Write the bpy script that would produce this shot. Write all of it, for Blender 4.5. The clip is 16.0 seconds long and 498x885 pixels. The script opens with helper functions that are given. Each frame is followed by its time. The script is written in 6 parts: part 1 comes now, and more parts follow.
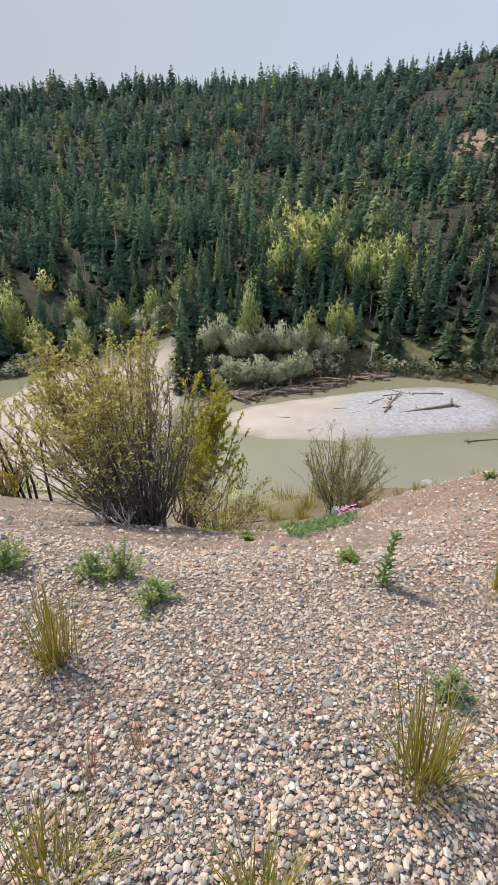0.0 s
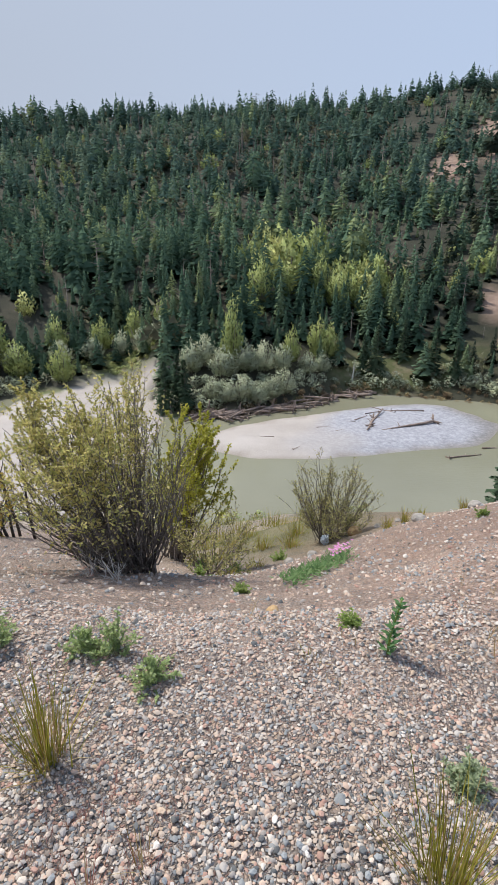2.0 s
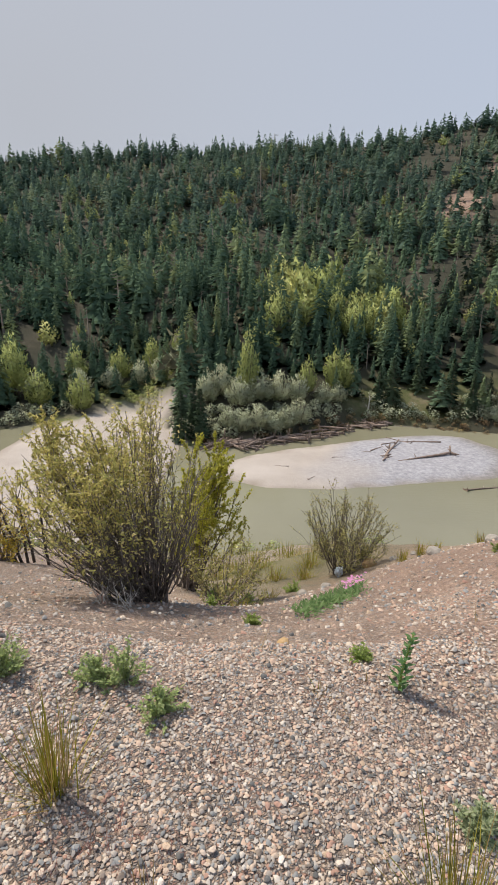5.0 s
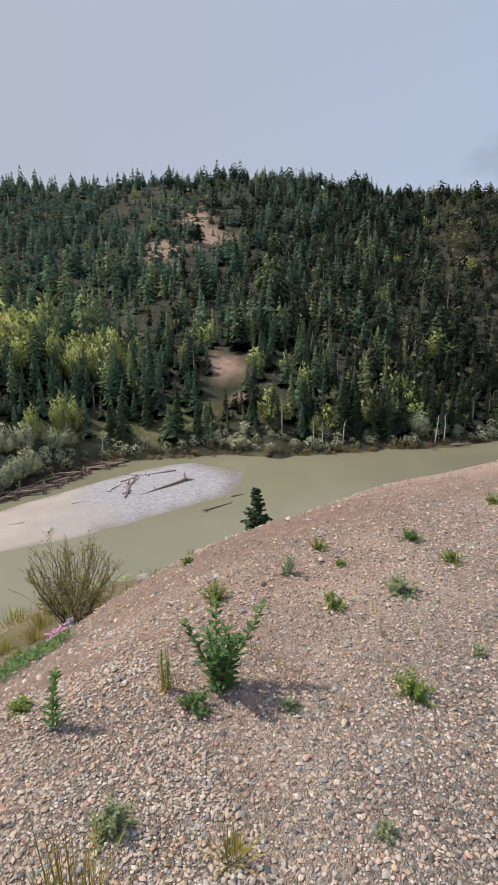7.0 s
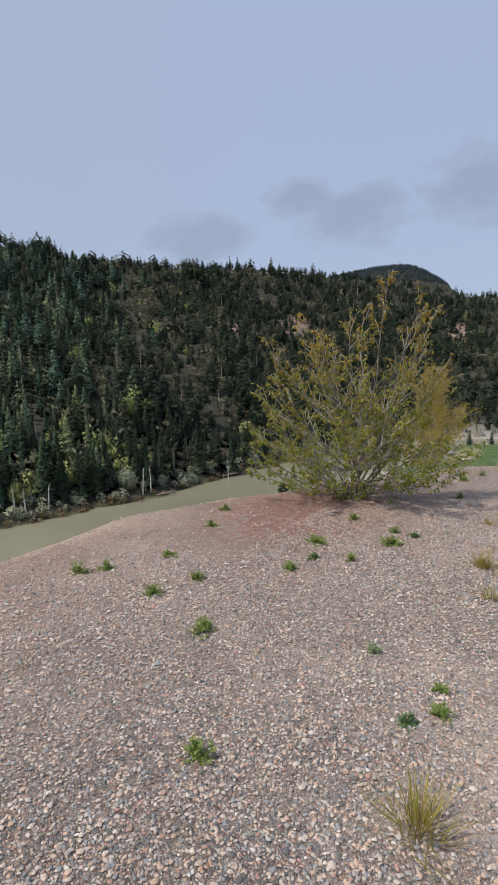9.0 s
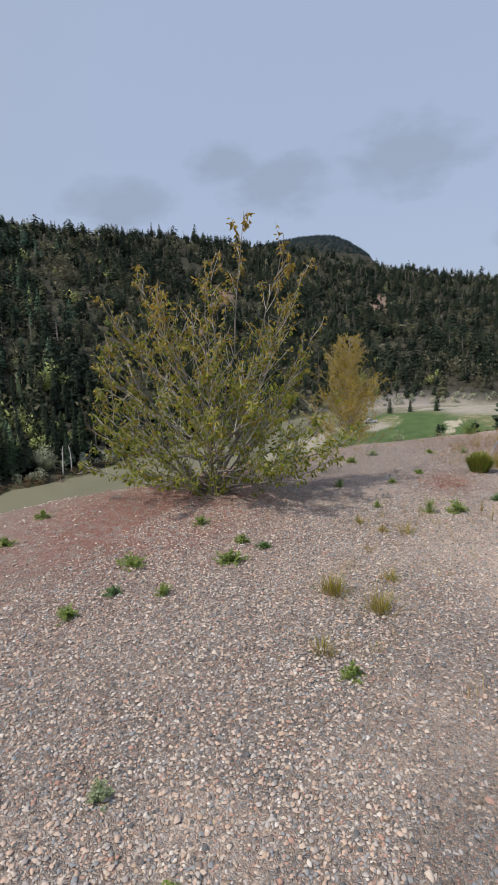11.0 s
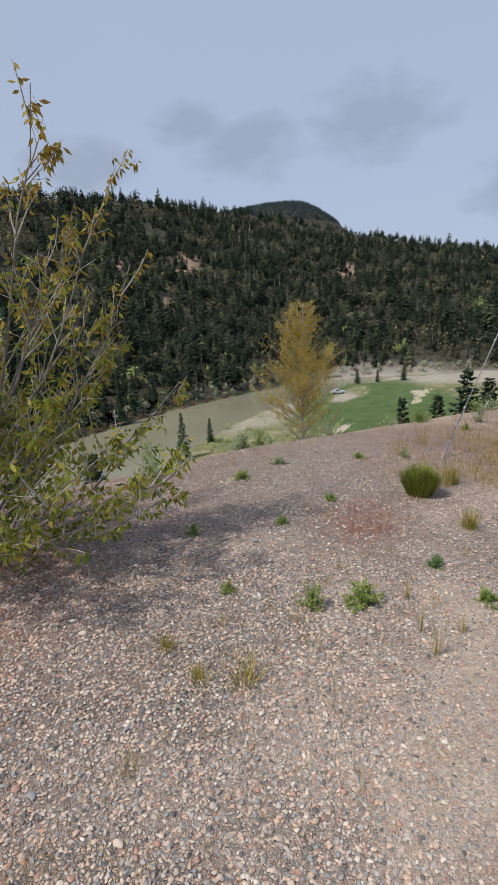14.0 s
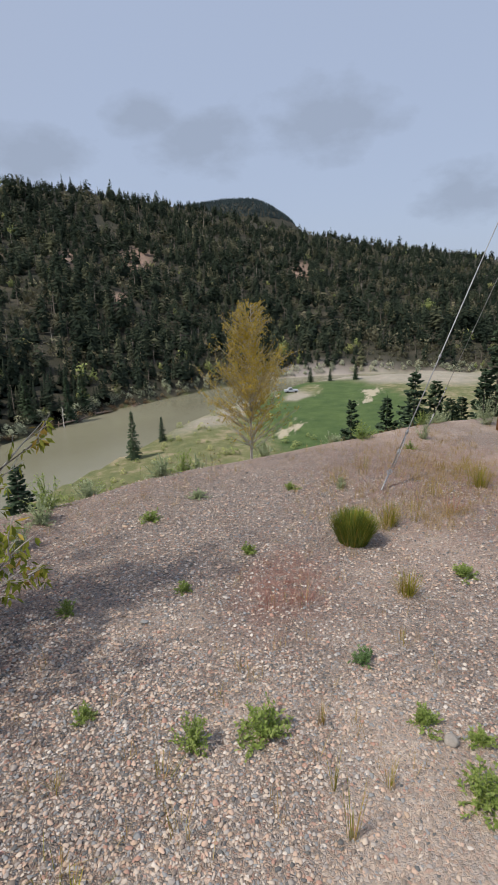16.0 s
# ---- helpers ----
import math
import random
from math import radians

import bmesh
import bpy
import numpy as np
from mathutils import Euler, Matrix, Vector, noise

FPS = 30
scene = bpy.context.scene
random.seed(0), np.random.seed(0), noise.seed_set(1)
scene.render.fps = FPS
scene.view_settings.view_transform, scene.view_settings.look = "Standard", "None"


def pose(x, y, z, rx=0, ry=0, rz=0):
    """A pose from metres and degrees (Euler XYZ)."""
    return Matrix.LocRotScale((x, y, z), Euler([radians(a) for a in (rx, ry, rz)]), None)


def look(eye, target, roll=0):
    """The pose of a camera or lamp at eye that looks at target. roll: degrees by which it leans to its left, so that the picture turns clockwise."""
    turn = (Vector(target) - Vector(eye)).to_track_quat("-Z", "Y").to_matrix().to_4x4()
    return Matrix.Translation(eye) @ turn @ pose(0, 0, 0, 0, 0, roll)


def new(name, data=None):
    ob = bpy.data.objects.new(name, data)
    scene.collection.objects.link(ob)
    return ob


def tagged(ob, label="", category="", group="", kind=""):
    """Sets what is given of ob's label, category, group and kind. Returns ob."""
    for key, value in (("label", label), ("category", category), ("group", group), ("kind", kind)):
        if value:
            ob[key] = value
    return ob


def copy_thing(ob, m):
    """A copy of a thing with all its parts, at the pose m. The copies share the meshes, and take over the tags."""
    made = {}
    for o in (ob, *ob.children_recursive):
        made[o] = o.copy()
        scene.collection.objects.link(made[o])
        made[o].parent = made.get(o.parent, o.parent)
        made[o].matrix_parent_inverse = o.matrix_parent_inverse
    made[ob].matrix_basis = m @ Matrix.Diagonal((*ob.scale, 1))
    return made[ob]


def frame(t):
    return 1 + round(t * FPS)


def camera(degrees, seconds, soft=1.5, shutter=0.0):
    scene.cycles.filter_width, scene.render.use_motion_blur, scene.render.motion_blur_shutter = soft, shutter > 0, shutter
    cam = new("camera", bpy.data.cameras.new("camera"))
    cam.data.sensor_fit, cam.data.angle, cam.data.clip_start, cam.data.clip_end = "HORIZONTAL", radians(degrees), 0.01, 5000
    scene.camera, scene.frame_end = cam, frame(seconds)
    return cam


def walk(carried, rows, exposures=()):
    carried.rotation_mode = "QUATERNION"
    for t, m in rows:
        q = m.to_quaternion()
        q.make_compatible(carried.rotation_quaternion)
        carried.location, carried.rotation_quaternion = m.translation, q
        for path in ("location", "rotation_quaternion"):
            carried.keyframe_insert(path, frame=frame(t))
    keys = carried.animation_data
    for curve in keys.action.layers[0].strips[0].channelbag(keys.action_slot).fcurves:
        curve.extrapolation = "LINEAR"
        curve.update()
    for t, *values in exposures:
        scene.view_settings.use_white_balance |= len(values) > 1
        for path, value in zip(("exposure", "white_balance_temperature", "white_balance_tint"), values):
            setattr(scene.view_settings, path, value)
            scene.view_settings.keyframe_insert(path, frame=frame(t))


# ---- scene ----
cam = camera(51.3, 16.0, 1.1)
PATH = [
    (0, (0.370, 0.196, 1.379), (0.282, 4.811, -0.543), 0.08),
    (0.5, (0.358, 0.241, 1.420), (0.474, 4.780, -0.673), 0.39),
    (1, (0.361, 0.339, 1.467), (0.505, 4.826, -0.734), -0.23),
    (1.5, (0.335, 0.339, 1.516), (0.445, 4.914, -0.498), -0.29),
    (2, (0.315, 0.325, 1.533), (0.382, 5.005, -0.225), -0.14),
    (2.5, (0.315, 0.318, 1.528), (0.353, 5.069, -0.030), -0.11),
    (3, (0.302, 0.317, 1.530), (0.227, 5.081, 0.014), -0.13),
    (3.2, (0.285, 0.309, 1.535), (0.106, 5.075, 0.032), -0.06),
    (5.3, (0.351, 0.288, 1.553), (0.331, 5.061, 0.065), 0.08),
    (5.5, (0.385, 0.281, 1.555), (0.641, 5.055, 0.090), 0.27),
    (6, (0.472, 0.241, 1.573), (1.386, 4.963, 0.207), -0.10),
    (6.5, (0.589, 0.161, 1.589), (2.144, 4.744, 0.333), -0.82),
    (7, (0.768, 0.016, 1.604), (3.073, 4.298, 0.439), -1.14),
    (7.5, (0.946, -0.179, 1.611), (4.033, 3.603, 0.530), -0.55),
    (7.8, (1.070, -0.232, 1.581), (4.580, 3.185, 0.578), -0.04),
    (8, (1.218, -0.291, 1.585), (4.939, 2.913, 0.644), -0.66),
    (8.5, (1.615, -0.379, 1.614), (5.764, 2.306, 0.854), -1.66),
    (9, (1.996, -0.540, 1.585), (6.280, 1.941, 0.885), -1.92),
    (9.5, (2.363, -0.660, 1.572), (6.740, 1.663, 0.909), -2.01),
    (10, (2.821, -0.680, 1.542), (7.264, 1.490, 0.799), -2.41),
    (10.2, (3.017, -0.713, 1.524), (7.467, 1.414, 0.701), -2.78),
    (12.3, (4.782, -1.121, 1.436), (9.412, 0.486, 0.448), -0.75),
    (12.5, (4.971, -1.144, 1.406), (9.609, 0.500, 0.520), -1.67),
    (13, (5.518, -1.159, 1.388), (10.179, 0.504, 0.675), -2.58),
    (13.5, (6.118, -1.213, 1.322), (10.698, 0.488, 0.259), -2.91),
    (14, (6.705, -1.208, 1.322), (11.267, 0.396, 0.051), -2.56),
    (14.5, (7.180, -1.319, 1.363), (11.826, -0.055, 0.014), -0.74),
    (15, (7.468, -1.342, 1.436), (12.161, -0.301, 0.061), 0.60),
    (15.5, (7.632, -1.329, 1.440), (12.347, -0.344, 0.098), 0.14),
    (16, (7.695, -1.333, 1.442), (12.372, -0.145, 0.132), -1.29),
]
walk(cam, [(t, look(eye, target, roll)) for t, eye, target, roll in PATH],
     exposures=((0, 0.25, 7100, 8), (1, 0.28, 6550, 7), (2, 0.18, 6450, 7), (2.5, 0.13, 6800, 7), (3, 0.14, 7150, 8), (5.5, 0.06, 7300, 9), (7, -0.04, 7200, 10), (8, -0.08, 7050, 10), (9, -0.15, 6700, 10),
                (10, -0.16, 6750, 10), (12.5, -0.2, 6750, 10), (13, -0.17, 6550, 10), (13.5, -0.12, 6800, 10), (14.5, -0.15, 6850, 10), (16, -0.15, 6900, 10)))

# world, sun and exposure
SUN_AZ, SUN_EL = -50.0, 55.0          # bearing from +y towards +x, height
world = bpy.data.worlds.new("sky")
scene.world = world
world.use_nodes = True
wn, wl = world.node_tree.nodes, world.node_tree.links
bg = wn["Background"]
sky = wn.new("ShaderNodeTexSky")
sky.sky_type, sky.sun_disc = "NISHITA", False
sky.sun_elevation, sky.sun_rotation = radians(SUN_EL), radians(SUN_AZ)
sky.air_density, sky.dust_density, sky.ozone_density = 1.0, 2.5, 1.0
co = wn.new("ShaderNodeTexCoord")
mp = wn.new("ShaderNodeMapping")
mp.inputs["Scale"].default_value = (1.0, 1.0, 2.0)
cl = wn.new("ShaderNodeTexNoise")
cl.inputs["Scale"].default_value, cl.inputs["Detail"].default_value, cl.inputs["Roughness"].default_value = 10.0, 8.0, 0.58


def sky_math(op, a, b):
    k = wn.new("ShaderNodeMath")
    k.operation = op
    for i, v in enumerate((a, b)):
        if isinstance(v, (int, float)):
            k.inputs[i].default_value = v
        else:
            wl.new(v, k.inputs[i])
    return k.outputs[0]


puffs = 0.0
for bearing, rise, wide in ((66, 17.2, 0.085), (73, 14.6, 0.13), (83.5, 16.5, 0.14), (97, 9.6, 0.11), (56, 13.2, 0.12), (38, 9.5, 0.10), (112, 12, 0.15), (130, 20, 0.3), (-140, 25, 0.4), (170, 35, 0.35)):
    a_, e_ = radians(bearing), radians(rise)
    k = wn.new("ShaderNodeVectorMath")
    k.operation = "DISTANCE"
    wl.new(mp.outputs["Vector"], k.inputs[0])
    k.inputs[1].default_value = (math.sin(a_) * math.cos(e_), math.cos(a_) * math.cos(e_), 2.0 * math.sin(e_))
    near_ = sky_math("SUBTRACT", 1.0, sky_math("DIVIDE", k.outputs["Value"], wide * 0.92))
    puffs = near_ if puffs == 0.0 else sky_math("MAXIMUM", puffs, near_)
puffs = sky_math("ADD", sky_math("MULTIPLY", sky_math("MAXIMUM", puffs, -0.35), 0.55), cl.outputs["Fac"])
cr = wn.new("ShaderNodeValToRGB")
cr.color_ramp.elements[0].position, cr.color_ramp.elements[1].position = 0.52, 0.86
cr.color_ramp.elements[1].color = (0.62, 0.62, 0.62, 1)
cm = wn.new("ShaderNodeMix")
cm.data_type = "RGBA"
hz = wn.new("ShaderNodeMix")
hz.data_type = "RGBA"
hz.inputs["Factor"].default_value = 0.68
hz.inputs[7].default_value = (5.5, 6.75, 9.5, 1)       # thin high haze over the blue
cm.inputs[7].default_value = (3.2, 3.95, 5.4, 1)       # grey cloud
wl.new(co.outputs["Generated"], mp.inputs["Vector"])
wl.new(mp.outputs["Vector"], cl.inputs["Vector"])
wl.new(puffs, cr.inputs["Fac"])
wl.new(sky.outputs["Color"], hz.inputs[6])
veil = wn.new("ShaderNodeMix")
veil.data_type = "RGBA"
veil.inputs[7].default_value = (4.25, 4.7, 5.75, 1)    # thin overcast to one side
vd = wn.new("ShaderNodeVectorMath")
vd.operation = "DISTANCE"
wl.new(co.outputs["Generated"], vd.inputs[0])
vd.inputs[1].default_value = (math.sin(radians(-22)), math.cos(radians(-22)), 0.25)
wl.new(sky_math("MULTIPLY", sky_math("MAXIMUM", sky_math("SUBTRACT", 1.0, sky_math("DIVIDE", vd.outputs["Value"], 1.3)), 0.0), 0.95), veil.inputs["Factor"])
wl.new(hz.outputs[2], veil.inputs[6])
wl.new(veil.outputs[2], cm.inputs[6])
wl.new(cr.outputs["Color"], cm.inputs["Factor"])
wl.new(cm.outputs[2], bg.inputs["Color"])
bg.inputs["Strength"].default_value = 0.1
sun = new("sun", bpy.data.lights.new("sun", "SUN"))
sun.data.energy, sun.data.angle, sun.data.color = 3.9, radians(3.0), (1.0, 0.955, 0.88)
_a, _e = radians(SUN_AZ), radians(SUN_EL)
sun.matrix_world = look((math.sin(_a) * math.cos(_e) * 50, math.cos(_a) * math.cos(_e) * 50, math.sin(_e) * 50), (0, 0, 0))

# ---- materials ----


class Mat:
    """A node material with short helpers."""

    def __init__(self, name, rough=0.8):
        self.m = bpy.data.materials.new(name)
        self.m.use_nodes = True
        self.n, self.l = self.m.node_tree.nodes, self.m.node_tree.links
        self.b = self.n["Principled BSDF"]
        self.b.inputs["Roughness"].default_value = rough
        self.b.inputs["Specular IOR Level"].default_value = 0.3
        self.pos = self.n.new("ShaderNodeNewGeometry")

    def noise(self, scale, detail=4.0, rough=0.55, vec=None):
        k = self.n.new("ShaderNodeTexNoise")
        k.inputs["Scale"].default_value, k.inputs["Detail"].default_value, k.inputs["Roughness"].default_value = scale, detail, rough
        self.l.new(vec or self.pos.outputs["Position"], k.inputs["Vector"])
        return k.outputs["Fac"]

    def voronoi(self, scale, feature="F1", out="Distance"):
        k = self.n.new("ShaderNodeTexVoronoi")
        k.feature = feature
        k.inputs["Scale"].default_value = scale
        self.l.new(self.pos.outputs["Position"], k.inputs["Vector"])
        return k.outputs[out]

    def attr(self, name):
        k = self.n.new("ShaderNodeAttribute")
        k.attribute_name = name
        return k.outputs["Fac"]

    def ramp(self, fac, *stops, hard=False):
        k = self.n.new("ShaderNodeValToRGB")
        if hard:
            k.color_ramp.interpolation = "CONSTANT"
        e = k.color_ramp.elements
        while len(e) < len(stops):
            e.new(0.5)
        for el, (p, c) in zip(e, stops):
            el.position, el.color = p, (*c, 1) if len(c) == 3 else c
        self.l.new(fac, k.inputs["Fac"])
        return k.outputs["Color"]

    def step(self, fac, a, b, lo=0.0, hi=1.0):
        k = self.n.new("ShaderNodeMapRange")
        for name, v in (("From Min", a), ("From Max", b), ("To Min", lo), ("To Max", hi)):
            k.inputs[name].default_value = v
        self.l.new(fac, k.inputs["Value"])
        return k.outputs["Result"]

    def math(self, op, a, b):
        k = self.n.new("ShaderNodeMath")
        k.operation = op
        for i, v in enumerate((a, b)):
            if isinstance(v, (int, float)):
                k.inputs[i].default_value = v
            else:
                self.l.new(v, k.inputs[i])
        return k.outputs[0]

    def mix(self, fac, a, b, blend="MIX"):
        k = self.n.new("ShaderNodeMix")
        k.data_type, k.blend_type = "RGBA", blend
        for i, v in ((0, fac), (6, a), (7, b)):
            if isinstance(v, (int, float)):
                k.inputs[i].default_value = v
            elif isinstance(v, tuple):
                k.inputs[i].default_value = (*v, 1)
            else:
                self.l.new(v, k.inputs[i])
        return k.outputs[2]

    def color(self, c):
        if isinstance(c, tuple):
            self.b.inputs["Base Color"].default_value = (*c, 1)
        else:
            self.l.new(c, self.b.inputs["Base Color"])
        return self

    def bump(self, h, strength=0.5, dist=0.02):
        k = self.n.new("ShaderNodeBump")
        k.inputs["Strength"].default_value, k.inputs["Distance"].default_value = strength, dist
        self.l.new(h, k.inputs["Height"])
        self.l.new(k.outputs["Normal"], self.b.inputs["Normal"])
        return self

    def island(self):
        return self.pos.outputs["Random Per Island"]

    def thin(self, c, amount=0.35):
        """Leaves let some light through."""
        t = self.n.new("ShaderNodeBsdfTranslucent")
        s = self.n.new("ShaderNodeMixShader")
        s.inputs[0].default_value = amount
        if isinstance(c, tuple):
            t.inputs["Color"].default_value = (*c, 1)
        else:
            self.l.new(c, t.inputs["Color"])
        o = self.n["Material Output"]
        self.l.new(self.b.outputs[0], s.inputs[1])
        self.l.new(t.outputs[0], s.inputs[2])
        self.l.new(s.outputs[0], o.inputs["Surface"])
        return self


# stone colours of the gravel, in shares
SHADES = ((0.0, (0.119, 0.127, 0.135)), (0.07, (0.291, 0.307, 0.322)), (0.20, (0.627, 0.456, 0.364)), (0.32, (0.389, 0.350, 0.328)), (0.44, (0.648, 0.551, 0.469)), (0.53, (0.465, 0.281, 0.224)),
          (0.60, (0.508, 0.466, 0.437)), (0.72, (0.260, 0.212, 0.182)), (0.79, (0.594, 0.477, 0.396)), (0.91, (0.735, 0.668, 0.609)), (0.95, (0.540, 0.403, 0.302)))


def ground_material():
    """Gravelly dirt near by; attributes say where soil is bare, grassy, tilled or under the forest."""
    m = Mat("gravel_ground", 0.92)
    big, mid, fine = m.noise(0.35, 5), m.noise(2.2, 5), m.noise(40, 4)
    jit = m.n.new("ShaderNodeVectorMath")
    jit.operation = "MULTIPLY_ADD"
    jn = m.n.new("ShaderNodeTexNoise")
    jn.inputs["Scale"].default_value = 30
    m.l.new(m.pos.outputs["Position"], jn.inputs["Vector"])
    m.l.new(jn.outputs["Color"], jit.inputs[0])
    jit.inputs[1].default_value = (0.026, 0.026, 0.026)
    m.l.new(m.pos.outputs["Position"], jit.inputs[2])
    cell_n = m.n.new("ShaderNodeTexVoronoi")
    cell_n.inputs["Scale"].default_value = 98
    m.l.new(jit.outputs[0], cell_n.inputs["Vector"])
    cell = cell_n.outputs["Color"]
    sep = m.n.new("ShaderNodeSeparateColor")
    m.l.new(cell, sep.inputs[0])
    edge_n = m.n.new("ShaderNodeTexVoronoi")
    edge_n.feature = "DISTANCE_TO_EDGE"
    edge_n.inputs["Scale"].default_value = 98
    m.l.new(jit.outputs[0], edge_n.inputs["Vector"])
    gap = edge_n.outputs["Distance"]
    stones = m.ramp(sep.outputs[0], *SHADES, hard=True)
    big_n, ring_n = m.n.new("ShaderNodeTexVoronoi"), m.n.new("ShaderNodeTexVoronoi")
    ring_n.feature = "DISTANCE_TO_EDGE"
    for k in (big_n, ring_n):
        k.inputs["Scale"].default_value = 52
        m.l.new(jit.outputs[0], k.inputs["Vector"])
    sep2 = m.n.new("ShaderNodeSeparateColor")
    m.l.new(big_n.outputs["Color"], sep2.inputs[0])
    coarse = m.math("MULTIPLY", m.step(sep2.outputs[1], 0.70, 0.72), m.step(ring_n.outputs["Distance"], 0.10, 0.16))
    stones = m.mix(coarse, stones, m.ramp(sep2.outputs[0], *SHADES, hard=True))
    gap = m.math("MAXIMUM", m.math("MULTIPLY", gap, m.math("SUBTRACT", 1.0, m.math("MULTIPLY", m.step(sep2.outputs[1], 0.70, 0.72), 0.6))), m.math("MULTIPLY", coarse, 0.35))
    stones = m.mix(m.step(m.noise(5, 5, 0.65), 0.35, 0.65, 0.0, 0.35), stones, m.mix(1.0, stones, (0.55, 0.50, 0.47), "MULTIPLY"))
    dirt = m.ramp(mid, (0.3, (0.42, 0.325, 0.26)), (0.7, (0.56, 0.445, 0.36)))
    sandy = m.step(m.math("ADD", big, m.math("ADD", m.math("MULTIPLY", fine, 0.25), m.math("ADD", m.math("MULTIPLY", mid, 0.25), m.attr("sandy")))), 0.71, 0.97)
    # soil in the gaps, darkened to stand in for shade between stones
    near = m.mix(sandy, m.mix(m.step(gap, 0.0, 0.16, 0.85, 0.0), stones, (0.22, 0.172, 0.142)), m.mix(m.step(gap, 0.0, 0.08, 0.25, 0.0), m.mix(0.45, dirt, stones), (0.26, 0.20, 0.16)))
    red = m.mix(m.math("MULTIPLY", m.attr("red"), m.step(m.noise(9, 5), 0.32, 0.54)), near, m.ramp(fine, (0.3, (0.28, 0.125, 0.10)), (0.7, (0.44, 0.25, 0.20))))
    pink = m.ramp(m.noise(0.5, 6), (0.3, (0.235, 0.155, 0.118)), (0.7, (0.385, 0.27, 0.21)))
    # forest floor, its colour held near black as painted shade between the trees
    shaded_floor = m.ramp(m.noise(0.10, 7, 0.65), (0.3, (0.025, 0.028, 0.016)), (0.52, (0.042, 0.040, 0.027)), (0.66, (0.075, 0.066, 0.045)), (0.80, (0.15, 0.125, 0.09)))
    grass = m.ramp(m.noise(0.35, 7, 0.65), (0.3, (0.075, 0.11, 0.03)), (0.5, (0.15, 0.165, 0.06)), (0.68, (0.32, 0.265, 0.165)))
    streak = m.n.new("ShaderNodeMapping")
    streak.inputs["Rotation"].default_value = (0, 0, 0.5)
    streak.inputs["Scale"].default_value = (0.35, 1.3, 1.0)
    m.l.new(m.pos.outputs["Position"], streak.inputs["Vector"])
    crop = m.mix(m.step(m.noise(0.09, 7, 0.65, streak.outputs["Vector"]), 0.60, 0.64), m.ramp(m.noise(0.25, 5), (0.3, (0.050, 0.092, 0.028)), (0.7, (0.10, 0.150, 0.048))), (0.44, 0.39, 0.29))
    sand = m.ramp(m.noise(0.15, 6), (0.3, (0.385, 0.335, 0.305)), (0.7, (0.48, 0.43, 0.40)))
    shingle = m.ramp(m.noise(1.6, 7, 0.75), (0.3, (0.24, 0.235, 0.26)), (0.5, (0.36, 0.355, 0.39)), (0.7, (0.52, 0.51, 0.545)))
    # same darkened gaps here, with the shade in the colour
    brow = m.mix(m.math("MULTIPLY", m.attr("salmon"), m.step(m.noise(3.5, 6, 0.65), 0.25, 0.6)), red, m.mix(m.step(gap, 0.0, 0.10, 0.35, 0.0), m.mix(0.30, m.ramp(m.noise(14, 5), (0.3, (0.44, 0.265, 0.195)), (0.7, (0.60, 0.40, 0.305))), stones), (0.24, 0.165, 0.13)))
    c = m.mix(m.attr("wood"), brow, shaded_floor)
    c = m.mix(m.attr("meadow"), c, grass)
    c = m.mix(m.attr("sand"), c, sand)
    c = m.mix(m.attr("shingle"), c, shingle)
    c = m.mix(m.attr("wet"), c, m.mix(1.0, c, (0.66, 0.63, 0.57), "MULTIPLY"))
    c = m.mix(m.attr("crop"), c, crop)
    c = m.mix(m.attr("bare"), c, pink)
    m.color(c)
    lump = m.math("MULTIPLY", m.step(gap, 0.0, 0.35), m.math("SUBTRACT", 1.0, m.math("MULTIPLY", sandy, 0.6)))
    m.bump(m.math("ADD", m.math("MULTIPLY", lump, 0.8), m.math("ADD", m.math("MULTIPLY", fine, 0.3), m.math("MULTIPLY", m.noise(120, 5, 0.7), 0.3))), 1.0, 0.015)
    return m.m


def pebble_material():
    m = Mat("river_pebbles", 0.78)
    c = m.ramp(m.island(), *SHADES, hard=True)
    c = m.mix(m.step(m.noise(2.5, 5, 0.65), 0.35, 0.65, 0.2, 0.6), c, m.mix(1.0, c, (0.64, 0.60, 0.57), "MULTIPLY"))
    m.color(m.mix(m.step(m.noise(60, 5), 0.3, 0.8, 0.0, 0.5), c, m.mix(0.35, c, (0.42, 0.35, 0.28))))
    m.bump(m.noise(220, 4), 0.35, 0.004)
    return m.m


def needle_material(name, dark, light, pale):
    m = Mat(name, 0.95)
    m.b.inputs["Specular IOR Level"].default_value = 0.08
    t = m.attr("tint")
    c = m.ramp(t, (0.0, dark), (0.55, light), (0.86, pale), (1.0, (pale[0] * 1.12, pale[1] * 1.08, pale[2])))
    c = m.mix(m.step(m.noise(1.1, 5, 0.7), 0.3, 0.75), c, m.mix(0.55, c, dark))
    m.color(c).thin(c, 0.3)
    return m.m


def leaf_material(name, a, b, c, through_=0.35):
    m = Mat(name, 0.7)
    m.b.inputs["Specular IOR Level"].default_value = 0.12
    col = m.ramp(m.island(), (0.0, a), (0.5, b), (1.0, c))
    m.color(col).thin(col, through_)
    return m.m


def bark_material(name, a, b, scale=18.0):
    m = Mat(name, 0.9)
    n = m.noise(scale, 6, 0.65)
    m.color(m.ramp(n, (0.3, a), (0.7, b))).bump(n, 0.6, 0.01)
    return m.m


